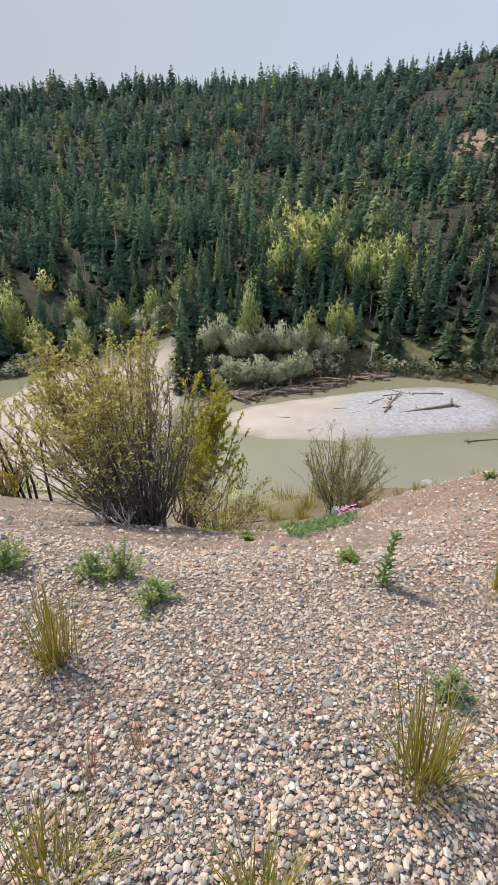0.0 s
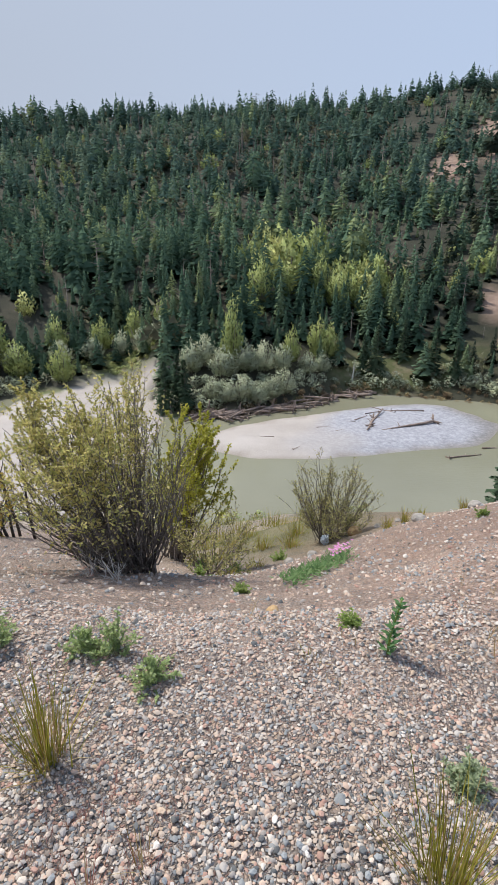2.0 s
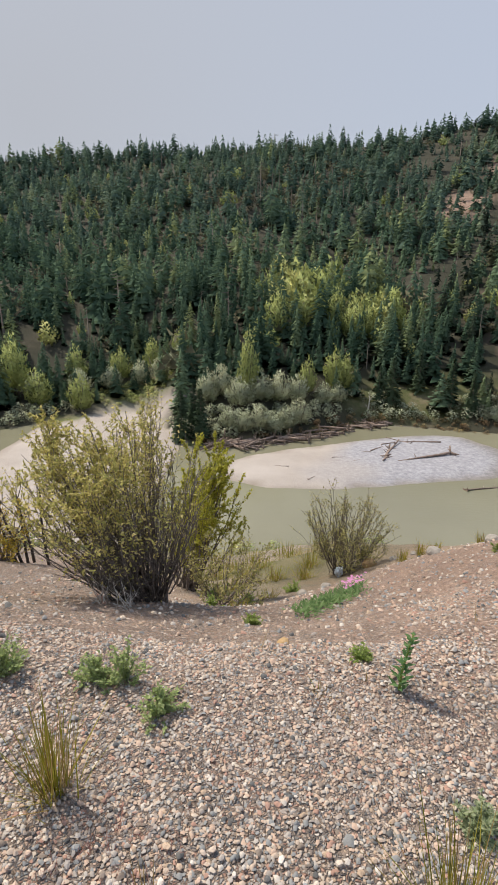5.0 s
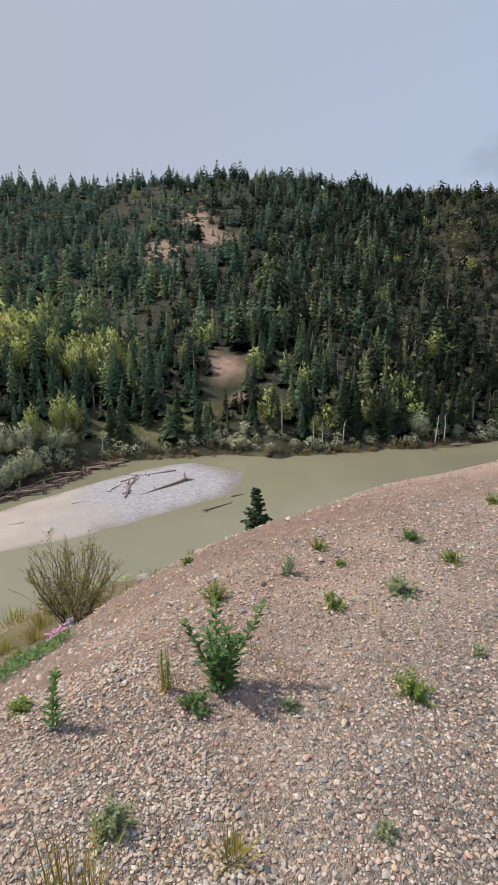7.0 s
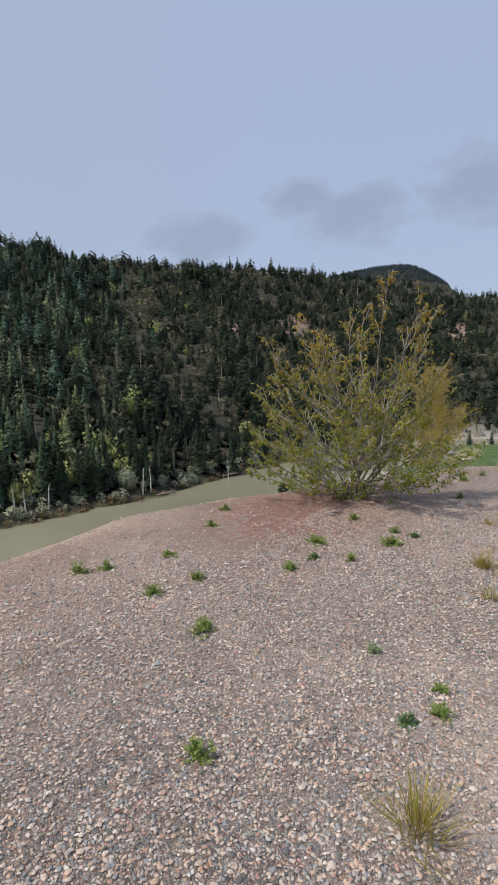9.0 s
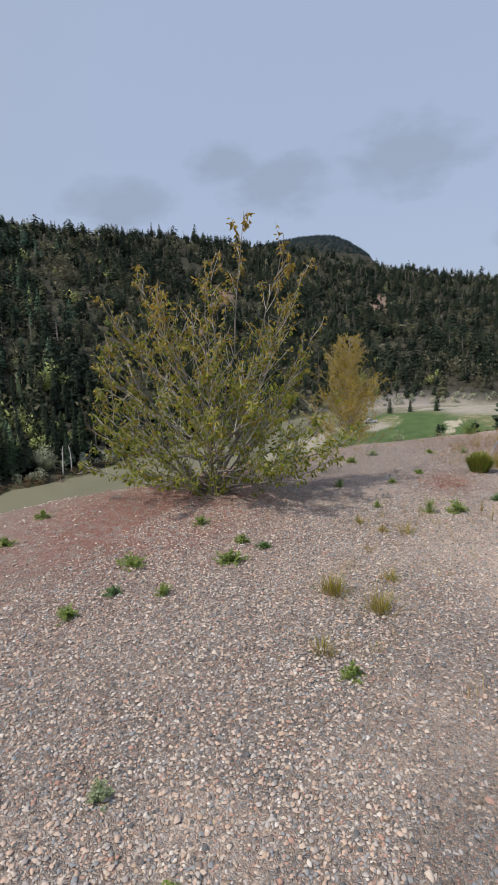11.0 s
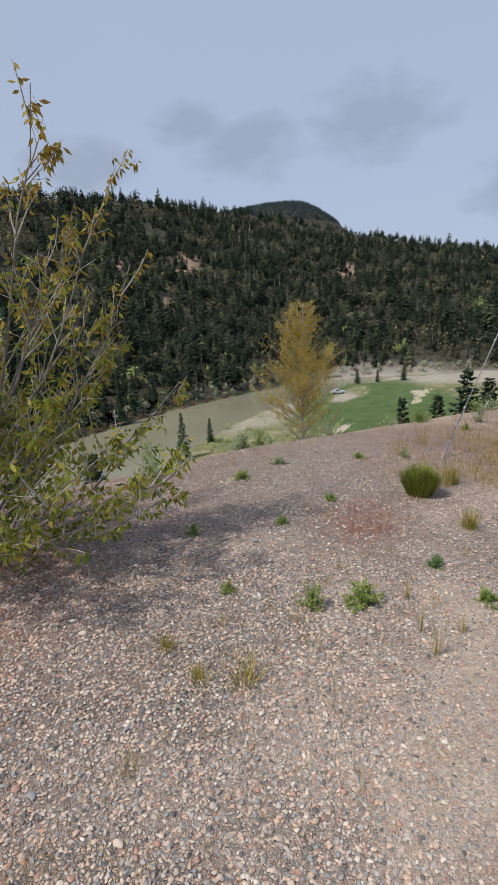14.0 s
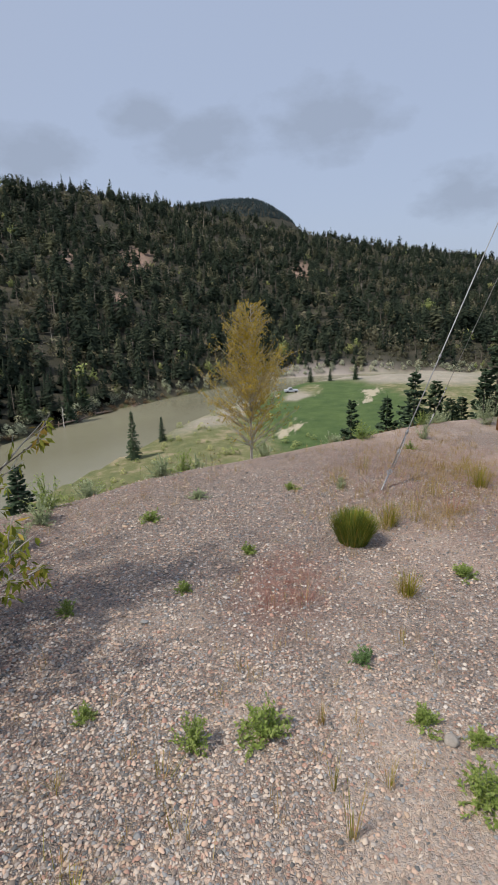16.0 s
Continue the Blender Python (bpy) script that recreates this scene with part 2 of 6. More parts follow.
def water_material():
    """Silty green-brown river, with a fine ripple."""
    m = Mat("silty_water", 0.12)
    n = m.noise(0.03, 5)
    m.color(m.ramp(n, (0.35, (0.215, 0.205, 0.142)), (0.65, (0.262, 0.252, 0.178))))
    m.b.inputs["Specular IOR Level"].default_value = 0.5
    mp_ = m.n.new("ShaderNodeMapping")
    mp_.inputs["Scale"].default_value = (0.5, 1.4, 1.0)
    m.l.new(m.pos.outputs["Position"], mp_.inputs["Vector"])
    m.bump(m.noise(1.6, 6, 0.6, mp_.outputs["Vector"]), 0.35, 0.06)
    return m.m


GROUND, PEBBLE, WATER = ground_material(), pebble_material(), water_material()
NEEDLES = needle_material("conifer_needles", (0.065, 0.117, 0.077), (0.153, 0.232, 0.147), (0.308, 0.359, 0.174))
OLIVE_NEEDLES = needle_material("dark_olive_needles", (0.028, 0.041, 0.029), (0.058, 0.077, 0.052), (0.143, 0.154, 0.096))
# these two needle colours have the blue of distance haze mixed in
HAZE_NEEDLES = needle_material("haze_tinted_needles", (0.060, 0.088, 0.098), (0.083, 0.115, 0.120), (0.112, 0.138, 0.138))
HIGH_HAZE_NEEDLES = needle_material("faint_haze_needles", (0.070, 0.120, 0.092), (0.143, 0.215, 0.158), (0.229, 0.286, 0.185))
SPRUCE = needle_material("spruce_needles", (0.056, 0.091, 0.057), (0.105, 0.155, 0.092), (0.194, 0.229, 0.119))
SPRING = needle_material("spring_leaves", (0.304, 0.360, 0.140), (0.442, 0.490, 0.196), (0.580, 0.576, 0.253))
BRUSH = needle_material("grey_olive_brush", (0.127, 0.127, 0.083), (0.216, 0.209, 0.139), (0.317, 0.297, 0.202))
WILLOW_GREY = needle_material("grey_willow_leaves", (0.351, 0.388, 0.271), (0.490, 0.527, 0.382), (0.576, 0.590, 0.419))
DEADWOOD = needle_material("dead_branches", (0.14, 0.12, 0.105), (0.21, 0.19, 0.17), (0.28, 0.26, 0.23))
BARK = bark_material("grey_bark", (0.10, 0.085, 0.07), (0.23, 0.20, 0.17))
DRIFT = bark_material("driftwood", (0.15, 0.105, 0.085), (0.36, 0.28, 0.235), 3.0)

# ---- the lie of the land ----
WATER_Z = -25.0


def table(x, *pairs):
    px, py = zip(*pairs)
    return np.interp(x, px, py)


# foot of the forested hill, its skyline and its distance, by bearing
FOOT = ((-180, 160), (-60, 120), (-27, 103), (-17, 108), (-12.5, 108), (-7.7, 84), (0, 84), (7, 91), (12, 99), (18, 100), (27, 101), (32, 97), (39, 102),
        (50, 110), (56, 123), (61, 136), (70, 160), (80, 190), (89, 203), (98, 206), (112, 225), (135, 320), (180, 320))
SKYLINE = ((-180, 2), (-90, 4), (-50, 8), (-24, 10.0), (-14, 11.2), (-3, 11.9), (8, 12.1), (13, 12.4), (18, 13.0), (25, 13.5), (30, 13.5), (34, 13.0), (38, 12.2),
           (42, 11.6), (47, 11.0), (58, 10.5), (64, 10.0), (69, 9.3), (72, 8.9), (75, 8.2), (79, 7.3), (82, 6.6), (86, 5.8), (91, 4.8), (97, 4.1), (101, 3.2), (115, 2.0), (180, 2))
RIDGE = ((-180, 420), (-30, 390), (0, 360), (20, 370), (40, 400), (60, 480), (75, 590), (90, 650), (105, 700), (180, 700))
EDGE = ((-300, 30), (-60, 6), (-20, 3.0), (-4, 2.35), (-1.6, 2.15), (-0.7, 2.0), (0, 1.9), (1, 2.0), (2, 2.4), (3, 2.9), (5, 3.5), (7.0, 3.7), (8.5, 3.25), (9.6, 2.75), (11, 2.1), (12, 1.55), (12.8, 1.2), (13.7, 0.75), (15, -0.12),
        (16.3, -1.0), (18, -2.0), (19.5, -3.2), (21, -5), (22.5, -9), (24, -20), (26, -60), (30, -300))
NEAR_BANK = ((-300, 140), (-60, 64), (-36, 58), (-10, 46), (0, 45), (40, 44), (70, 44), (90, 42), (115, 40), (130, 37), (150, 31), (172, 24), (190, 10), (205, -20), (230, -80), (260, -300))


def beyond_edge(x, y):
    """Metres past the rim of the gravel terrace; negative on top of it."""
    best = np.full(x.shape, 1e9)
    for (ax, ay), (bx, by) in zip(EDGE, EDGE[1:]):
        dx, dy = bx - ax, by - ay
        k = np.clip(((x - ax) * dx + (y - ay) * dy) / (dx * dx + dy * dy), 0, 1)
        best = np.minimum(best, np.hypot(x - ax - k * dx, y - ay - k * dy))
    out = (y > table(x, *EDGE)) | (x > 30)
    return np.where(out, best, -best)


def wobble(x, y, size, seed=0.0):
    """Cheap smooth noise, about -1 to 1."""
    a, b = x / size, y / size
    return (np.sin(a * 1.3 + 2.1 * np.sin(b * 0.9 + seed) + seed) + np.sin(b * 1.7 + 1.7 * np.sin(a * 1.1 + seed * 2) + 1.3) + 0.6 * np.sin(2.3 * a - 1.9 * b + seed)) / 2.6


def blob(x, y, cx, cy, rx, ry, turn=0.0):
    c, s = math.cos(turn), math.sin(turn)
    u, v = ((x - cx) * c + (y - cy) * s) / rx, (-(x - cx) * s + (y - cy) * c) / ry
    return np.exp(-(u * u + v * v))


def bar_height(x, y):
    """The gravel bars in the river, over the water: the one in mid-stream and the flat upstream of it."""
    c, s = math.cos(0.28), math.sin(0.28)
    u, v = (x - 17.5) * c + (y - 75.8) * s, -(x - 17.5) * s + (y - 75.8) * c
    rough = 0.13 * wobble(x, y, 5.0) + 0.07 * wobble(x, y, 1.7, 2.0)
    bar = 1.0 - np.abs(u / 24.0) ** 3 - np.abs(v / (10.2 + 0.10 * u)) ** 2 + rough
    flat = 1.0 - np.abs((x + 27.0) / 14.5) ** 3 - np.abs((y - 72.0) / 36.0) ** 4 + rough
    return np.maximum(bar, flat)


def height(x, y):
    rho, th = np.hypot(x, y), np.degrees(np.arctan2(x, y))
    d = beyond_edge(x, y)
    top = -0.047 * np.clip(x, -30, 26) + 0.021 * np.clip(y, -20, 6) - 0.03 * np.clip(x - 14, 0, 14)
    steep = np.interp(x, (0.5, 2.5), (0.655, 0.63))
    brow = np.interp(x, (1.5, 3.5, 11, 14), (0.12, 0.7, 0.7, 0.2))        # how softly the rim rounds over
    fall = np.sqrt(np.clip(d, 0, None) ** 2 + brow) - np.sqrt(brow)
    slope = np.where(fall < 6, steep * fall, steep * 6 + 0.555 * (fall - 6))
    slope = np.where(d > 0, np.maximum(slope, 0), 0) + np.where(d > 0.5, 0.05, 0.02) * wobble(x, y, 0.8, 1.0) + np.clip(d, 0, 6) * 0.05 * wobble(x, y, 2.2)
    near = top - slope
    plain = WATER_Z + 0.7 + 0.25 * wobble(x, y, 9.0) + 0.5 * np.clip((table(x, *NEAR_BANK) - y) / 8.0, -1.2, 1)
    z = np.where(near > plain, near, plain)
    foot = table(th, *FOOT)
    bank = table(x, *NEAR_BANK)
    in_river = (y > bank) & (rho < foot)
    bed = WATER_Z + 0.75 * np.clip(bar_height(x, y), -1.2, 0.7)
    z = np.where(in_river, np.where(near > -22, z, bed), z)
    ridge = table(th, *RIDGE)
    crest = 1.5 + ridge * np.tan(np.radians(table(th, *SKYLINE)))
    k = (rho - foot) / (ridge - foot)
    kk = np.clip(k, 0, 1)
    flat = np.clip((rho - foot) / 9.0, 0, 1) * 1.2
    hill = WATER_Z - 0.2 + flat + (crest - WATER_Z - 1) * (0.86 * kk + 0.14 * kk * kk) + np.clip(rho - foot, 0, 30) / 30 * (3.2 * wobble(x, y, 34.0) + 1.2 * wobble(x, y, 11.0, 2.0)) * (1 - 0.75 * kk)
    hill = np.where(k > 1, crest - (k - 1) * (ridge - foot) * 0.06, hill)
    far = 258 * np.exp(-np.abs((th - 76.0) / np.where(th < 76.0, 24.0, 9.5)) ** 2) * np.exp(-((rho - 1500) / 330) ** 2) + 150 * np.exp(-((th - 91.5) / 2.4) ** 2) * np.exp(-((rho - 1750) / 250) ** 2)
    hill = np.where(rho > ridge, np.maximum(hill, far), hill)
    z = np.where(rho > foot, np.where(np.abs(th) < 140, hill, z), z)
    return z


def terrain():
    """One sheet from the viewer's feet to the horizon."""
    cx, cy = 4.0, 1.0
    radii = np.concatenate([np.linspace(0.0, 14, 100)[1:], 14 * (2600 / 14) ** (np.arange(1, 151) / 150)])
    n = 380
    ang = np.linspace(0, 2 * np.pi, n, endpoint=False)
    x = np.concatenate([[cx], (cx + radii[:, None] * np.sin(ang)).ravel()])
    y = np.concatenate([[cy], (cy + radii[:, None] * np.cos(ang)).ravel()])
    z = height(x, y)
    j = np.arange(n)
    faces = [(0, 1 + (i + 1) % n, 1 + i) for i in range(n)]
    for r in range(len(radii) - 1):
        a, b = 1 + r * n, 1 + (r + 1) * n
        k = (j + 1) % n
        faces += np.stack([a + j, a + k, b + k, b + j], 1).tolist()
    me = bpy.data.meshes.new("ground")
    me.from_pydata(np.stack([x, y, z], 1).tolist(), [], faces)
    me.shade_smooth()
    rho, th = np.hypot(x, y), np.degrees(np.arctan2(x, y))
    d = beyond_edge(x, y)
    foot = table(th, *FOOT)
    beach = blob(x, y, -24, 101, 7, 5)
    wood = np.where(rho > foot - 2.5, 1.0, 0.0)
    cropm = np.clip(14 * (blob(x, y, 134, 9, 47, 21, 0.1) - 0.75 * blob(x, y, 150, 19, 13, 3.5, -0.1) + 0.05 * wobble(x, y, 9.0) - 0.38), 0, 1) * (d > 20) * (x > 70)
    sand = np.clip(np.where((bar_height(x, y) > -0.9) & (rho < foot - 2), 1.0, 0.0) + np.clip(2.2 * beach, 0, 1) + 0.6 * np.clip(3 * (blob(x, y, 190, 0, 22, 50) + blob(x, y, 128, 31, 30, 7, -0.25) + blob(x, y, 142, 16, 9, 7) - 0.35 + 0.15 * wobble(x, y, 6.0)), 0, 1) * (1 - cropm) * (x > 70), 0, 1)
    dry_flat = np.clip(2 * blob(x, y, 33, 103, 12, 4.5), 0, 0.55)
    shingle = np.clip((x - 9 + 4 * wobble(x, y, 5.0)) / 8, 0, 1) * np.clip(bar_height(x, y) * 4 + 0.6, 0, 1)
    meadow = np.clip((d - 14) / 14 + 0.5 * wobble(x, y, 5.0), 0, 0.9) * (rho < foot) + dry_flat + np.clip(1.6 * blob(x, y, -24, 111, 10, 4), 0, 0.9) + 0.85 * blob(x, y, 0.6, 11, 3.2, 3.4)
    salmon = np.clip(0.85 * np.clip((d + 1.0) / 1.2, 0, 1) * (d < 14) * np.interp(x, (-3, 0.5, 1.5, 9, 11), (0.55, 0.6, 1.0, 0.9, 0.4)) + 0.6 * blob(x, y, 3.0, 2.8, 1.4, 0.6), 0, 0.9)
    wet = np.clip(1.0 - 5.0 * (bar_height(x, y) - 0.16 * np.clip((x - 22) / 14, 0, 1)), 0, 1) * (bar_height(x, y) > -0.9) * (rho < foot - 2)
    bare = hill_bare(x, y, th, rho, z)
    redm = np.clip(1.6 * blob(x, y, 8.6, 2.2, 1.9, 1.2) + 0.5 * blob(x, y, 3.4, 4.2, 2.5, 1.6) + 0.5 * blob(x, y, 14.5, -2.4, 2.5, 1.8) + 0.8 * blob(x, y, 10.95, -0.73, 0.55, 0.3), 0, 0.95)
    sandym = 0.14 * blob(x, y, 7.9, -1.6, 1.6, 0.5) + 0.14 * blob(x, y, 2.0, 1.3, 0.8, 0.8) + 0.13 * blob(x, y, 6.3, -0.9, 0.9, 0.5) + 0.16 * blob(x, y, 8.7, -1.9, 1.8, 0.6) + 0.10 * blob(x, y, 4.5, 2.6, 2.2, 1.0) - 0.10 * blob(x, y, 3.4, 0.8, 1.2, 0.9) - 0.10 * np.clip((x - 8) / 3, 0, 1) * (y > -1.2)
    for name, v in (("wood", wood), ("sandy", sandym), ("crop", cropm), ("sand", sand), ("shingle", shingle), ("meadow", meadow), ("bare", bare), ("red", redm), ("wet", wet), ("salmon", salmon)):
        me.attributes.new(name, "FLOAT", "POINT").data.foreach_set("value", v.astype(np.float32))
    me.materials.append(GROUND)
    return tagged(new("ground", me), "gravelly terrace above a river valley with forested hills", "ground", kind="structure")


def hill_bare(x, y, th, rho, z):
    """Bare soil on the hill: slips and dry clearings, by bearing and height angle."""
    el = np.degrees(np.arctan2(z - 1.5, rho))
    v = np.zeros(x.shape)
    for bt, be_, wt, we in BARE:
        v = np.maximum(v, np.exp(-((th - bt) / wt) ** 2 * 1.2 - ((el - be_) / we) ** 2 * 1.2))
    return np.where(rho > table(th, *FOOT) + 4, np.clip((v + 0.22 * wobble(x, y, 7.0, 6.0) + 0.12 * wobble(x, y, 2.5, 1.0) - 0.28) * 2.2, 0, 1), 0)


BARE = ((26.2, -5.2, 2.6, 1.9), (27.4, -8.6, 1.3, 0.6), (20.2, 6.8, 2.6, 1.5), (24.8, 8.0, 2.4, 1.4), (23.6, 9.9, 2.2, 1.2), (22.5, -1.5, 0.6, 1.0), (65.2, 4.2, 2.0, 1.7), (81.9, 2.7, 1.3, 1.2),
        (58.6, 4.5, 0.9, 0.8), (52.2, 4.6, 0.9, 0.8), (63.3, 0.5, 1.1, 0.9), (17.6, -5.6, 0.7, 0.4), (13.8, -8.3, 0.5, 0.35))
ground = terrain()


def water_sheet():
    bm = bmesh.new()
    bmesh.ops.create_grid(bm, x_segments=60, y_segments=40, size=1.0)
    for v in bm.verts:
        v.co = (v.co.x * 260 + 60, v.co.y * 130 + 60, WATER_Z)
    me = bpy.data.meshes.new("water")
    bm.to_mesh(me)
    bm.free()
    me.materials.append(WATER)
    return tagged(new("water", me), "silty green-brown river winding through the valley", "river", kind="structure")


water_sheet()


# ---- scattered stuff ----
def crown_normals(tv, tf, middle):
    """Turns every face outwards, and gives each corner the soft normal of the crown it belongs to."""
    tri = tv[tf]
    out = tri.mean(1) - np.array([0, 0, middle])
    wrong = (np.cross(tri[:, 1] - tri[:, 0], tri[:, 2] - tri[:, 0]) * out).sum(1) < 0
    tf = np.where(wrong[:, None], tf[:, ::-1], tf)
    n = tv - np.array([0, 0, middle])
    if middle < 0.3:                                    # a tall cone: mostly sideways
        n = np.stack([tv[:, 0], tv[:, 1], 0 * tv[:, 2]], 1) / (np.hypot(tv[:, 0], tv[:, 1]) + 0.02)[:, None] + np.array([0, 0, 0.45])
    n = n / (np.linalg.norm(n, axis=1) + 1e-6)[:, None] + np.random.default_rng(3).normal(0, 0.22, tv.shape)
    return tf, n / np.linalg.norm(n, axis=1)[:, None]


def scatter(name, templates, pos, size, turn, tint, material, pick=None, flat=False, middle=None):
    """One mesh of many transformed copies of a few templates. size: (n, 3)."""
    soft = []
    rng = np.random.default_rng(5)
    n = len(pos)
    pick = rng.integers(0, len(templates), n) if pick is None else pick
    vs, fs, ts, base = [], [], [], 0
    for i, (tv, tf) in enumerate(templates):
        sel = np.where(pick == i)[0]
        if not len(sel):
            continue
        c, s = np.cos(turn[sel])[:, None], np.sin(turn[sel])[:, None]
        if middle is not None:
            tf, tn = crown_normals(tv, tf, middle)
            soft.append(np.stack([tn[None, :, 0] * c - tn[None, :, 1] * s, tn[None, :, 0] * s + tn[None, :, 1] * c, np.repeat(tn[None, :, 2], len(sel), 0)], -1).reshape(-1, 3))
        v = tv[None] * size[sel][:, None, :]
        out = np.stack([v[..., 0] * c - v[..., 1] * s, v[..., 0] * s + v[..., 1] * c, v[..., 2]], -1) + pos[sel][:, None, :]
        vs.append(out.reshape(-1, 3))
        fs.append((tf[None] + (base + np.arange(len(sel)) * len(tv))[:, None, None]).reshape(-1, 3))
        ts.append(np.repeat(tint[sel], len(tv)))
        base += len(sel) * len(tv)
    v, f, t = np.concatenate(vs), np.concatenate(fs), np.concatenate(ts)
    me = bpy.data.meshes.new(name)
    me.vertices.add(len(v))
    me.vertices.foreach_set("co", v.astype(np.float32).ravel())
    me.loops.add(len(f) * 3)
    me.loops.foreach_set("vertex_index", f.astype(np.int32).ravel())
    me.polygons.add(len(f))
    me.polygons.foreach_set("loop_start", np.arange(0, len(f) * 3, 3, dtype=np.int32))
    me.update(calc_edges=True)
    me.attributes.new("tint", "FLOAT", "POINT").data.foreach_set("value", t.astype(np.float32))
    if not flat:
        me.shade_smooth()
    if middle is not None:
        me.shade_smooth()
        me.normals_split_custom_set_from_vertices(np.concatenate(soft).astype(np.float32).tolist())
    me.materials.append(material)
    return new(name, me)


def conifer_template(clumps, seed, slim=0.13, rounded=False):
    """A conifer one unit tall: ragged needle clumps hung in whorls about a narrow cone, with gaps, and a stem."""
    r = random.Random(seed)
    v, f = [], []
    gap = r.uniform(0.0, 0.06)
    grain = 2.3 / clumps ** 0.5
    tier = r.uniform(5, 8)
    for i in range(clumps):
        k = ((i + r.random()) / clumps) ** 1.3
        a = 2.4 * i + r.uniform(-0.5, 0.5)
        z = gap + (0.95 - gap) * k
        q = slim * ((1 - k) ** 0.8 * (1.05 - 0.28 * ((k * tier) % 1.0))) * r.uniform(0.6, 1.2) + 0.008
        if rounded:
            z = 0.22 + 0.76 * k
            q = slim * math.sin(math.pi * (0.12 + 0.84 * k)) ** 0.6 * r.uniform(0.5, 1.15)
        out = Vector((math.cos(a), math.sin(a), 0))
        side = Vector((-out.y, out.x, 0))
        m = grain * (0.42 * (1 - k) + 0.15) * r.uniform(0.6, 1.4)
        b = len(v)
        sk = r.uniform(-0.25, 0.25)
        v += [tuple(out * (q * 0.35) + side * (m * sk) + Vector((0, 0, z + m * 0.55))), tuple(out * (q * 0.95) + side * (m * 0.62) + Vector((0, 0, z + m * r.uniform(-0.35, 0.1)))), tuple(out * (q * 1.02) - side * (m * 0.62) + Vector((0, 0, z + m * r.uniform(-0.35, 0.1))))]
        f.append((b, b + 1, b + 2))
    b = len(v)
    v += [(0.02, 0, 0.88), (-0.01, 0.017, 0.88), (-0.01, -0.017, 0.88), (0, 0, 1.01), (0.011, 0, 0), (-0.006, 0.009, 0), (-0.006, -0.009, 0), (0, 0, 0.9)]
    f += [(b, b + 1, b + 3), (b + 1, b + 2, b + 3), (b + 2, b, b + 3), (b + 4, b + 5, b + 7), (b + 5, b + 6, b + 7), (b + 6, b + 4, b + 7)]
    return np.array(v), np.array(f)


def tuft_template(seed, lobes=16, leaf=1.0):
    """A leafy crown one unit tall: ragged leaf clumps about a few limbs, with gaps."""
    r = random.Random(seed)
    v, f = [], []
    for i in range(lobes):
        k = (i + r.random()) / lobes
        a, q = 2.4 * i + r.uniform(-0.5, 0.5), 0.36 * math.sin(math.pi * min(1, 0.2 + 0.78 * k)) ** 0.8 * r.uniform(0.45, 1.0)
        c = Vector((q * math.cos(a), q * math.sin(a), 0.08 + 0.84 * k))
        out = (c - Vector((0, 0, 0.35))).normalized()
        for t in range(6):
            n = (out + Vector((r.gauss(0, 0.6), r.gauss(0, 0.6), r.gauss(0.25, 0.5)))).normalized()
            e = n.orthogonal().normalized()
            g = n.cross(e)
            w = r.uniform(0, 6.28)
            o = c + Vector((r.gauss(0, 0.055), r.gauss(0, 0.055), r.gauss(0, 0.05)))
            b, m = len(v), r.uniform(0.045, 0.095) * leaf
            for u in (0, 2.1, 4.2):
                v.append(tuple(o + (e * math.cos(w + u) + g * math.sin(w + u)) * m * r.uniform(0.7, 1.3)))
            f.append((b, b + 1, b + 2))
    return np.array(v), np.array(f)


def plume_template(seed, stems=64, rx=0.40, per=22, leaf=1.0):
    """A feathery shrub or tree one unit tall: slender leafy wands fanning up to a rounded, uneven crown."""
    r = random.Random(seed)
    v, f = [], []
    for i in range(stems):
        q, a = r.random() ** 0.5, r.uniform(0, 6.283)
        tip = Vector((rx * q * math.cos(a), rx * q * math.sin(a), (1 - 0.62 * q ** 2) * r.uniform(0.7, 1.03)))
        root = Vector((tip.x * 0.35, tip.y * 0.35, 0.0))
        for k in range(per):
            w = r.uniform(0.15, 1.0)
            o = root.lerp(tip, w) + Vector((r.gauss(0, 0.028), r.gauss(0, 0.028), r.gauss(0, 0.02)))
            d = (Vector((tip.x * 0.8, tip.y * 0.8, 0.7)) + Vector((r.gauss(0, 0.35), r.gauss(0, 0.35), r.gauss(0, 0.3)))).normalized()
            e = d.orthogonal().normalized()
            e = (e * math.cos(k) + d.cross(e) * math.sin(k)) * r.uniform(0.010, 0.020) * leaf
            b = len(v)
            v += [tuple(o - e), tuple(o + e), tuple(o + d * r.uniform(0.04, 0.085) * (0.5 + 0.5 * leaf))]
            f.append((b, b + 1, b + 2))
    return np.array(v), np.array(f)


def snag_template(seed):
    """A dead standing trunk with a few bare stubs."""
    r = random.Random(seed)
    v = [(0.018, 0, 0), (-0.01, 0.015, 0), (-0.01, -0.015, 0), (0, 0, 1)]
    f = [(0, 1, 3), (1, 2, 3), (2, 0, 3)]
    for i in range(12):
        a, z, q = r.uniform(0, 6.28), r.uniform(0.25, 0.95), r.uniform(0.05, 0.13)
        b = len(v)
        v += [(0, 0, z), (0, 0, z + 0.02), (q * math.cos(a), q * math.sin(a), z + r.uniform(-0.03, 0.05))]
        f.append((b, b + 1, b + 2))
    return np.array(v), np.array(f)


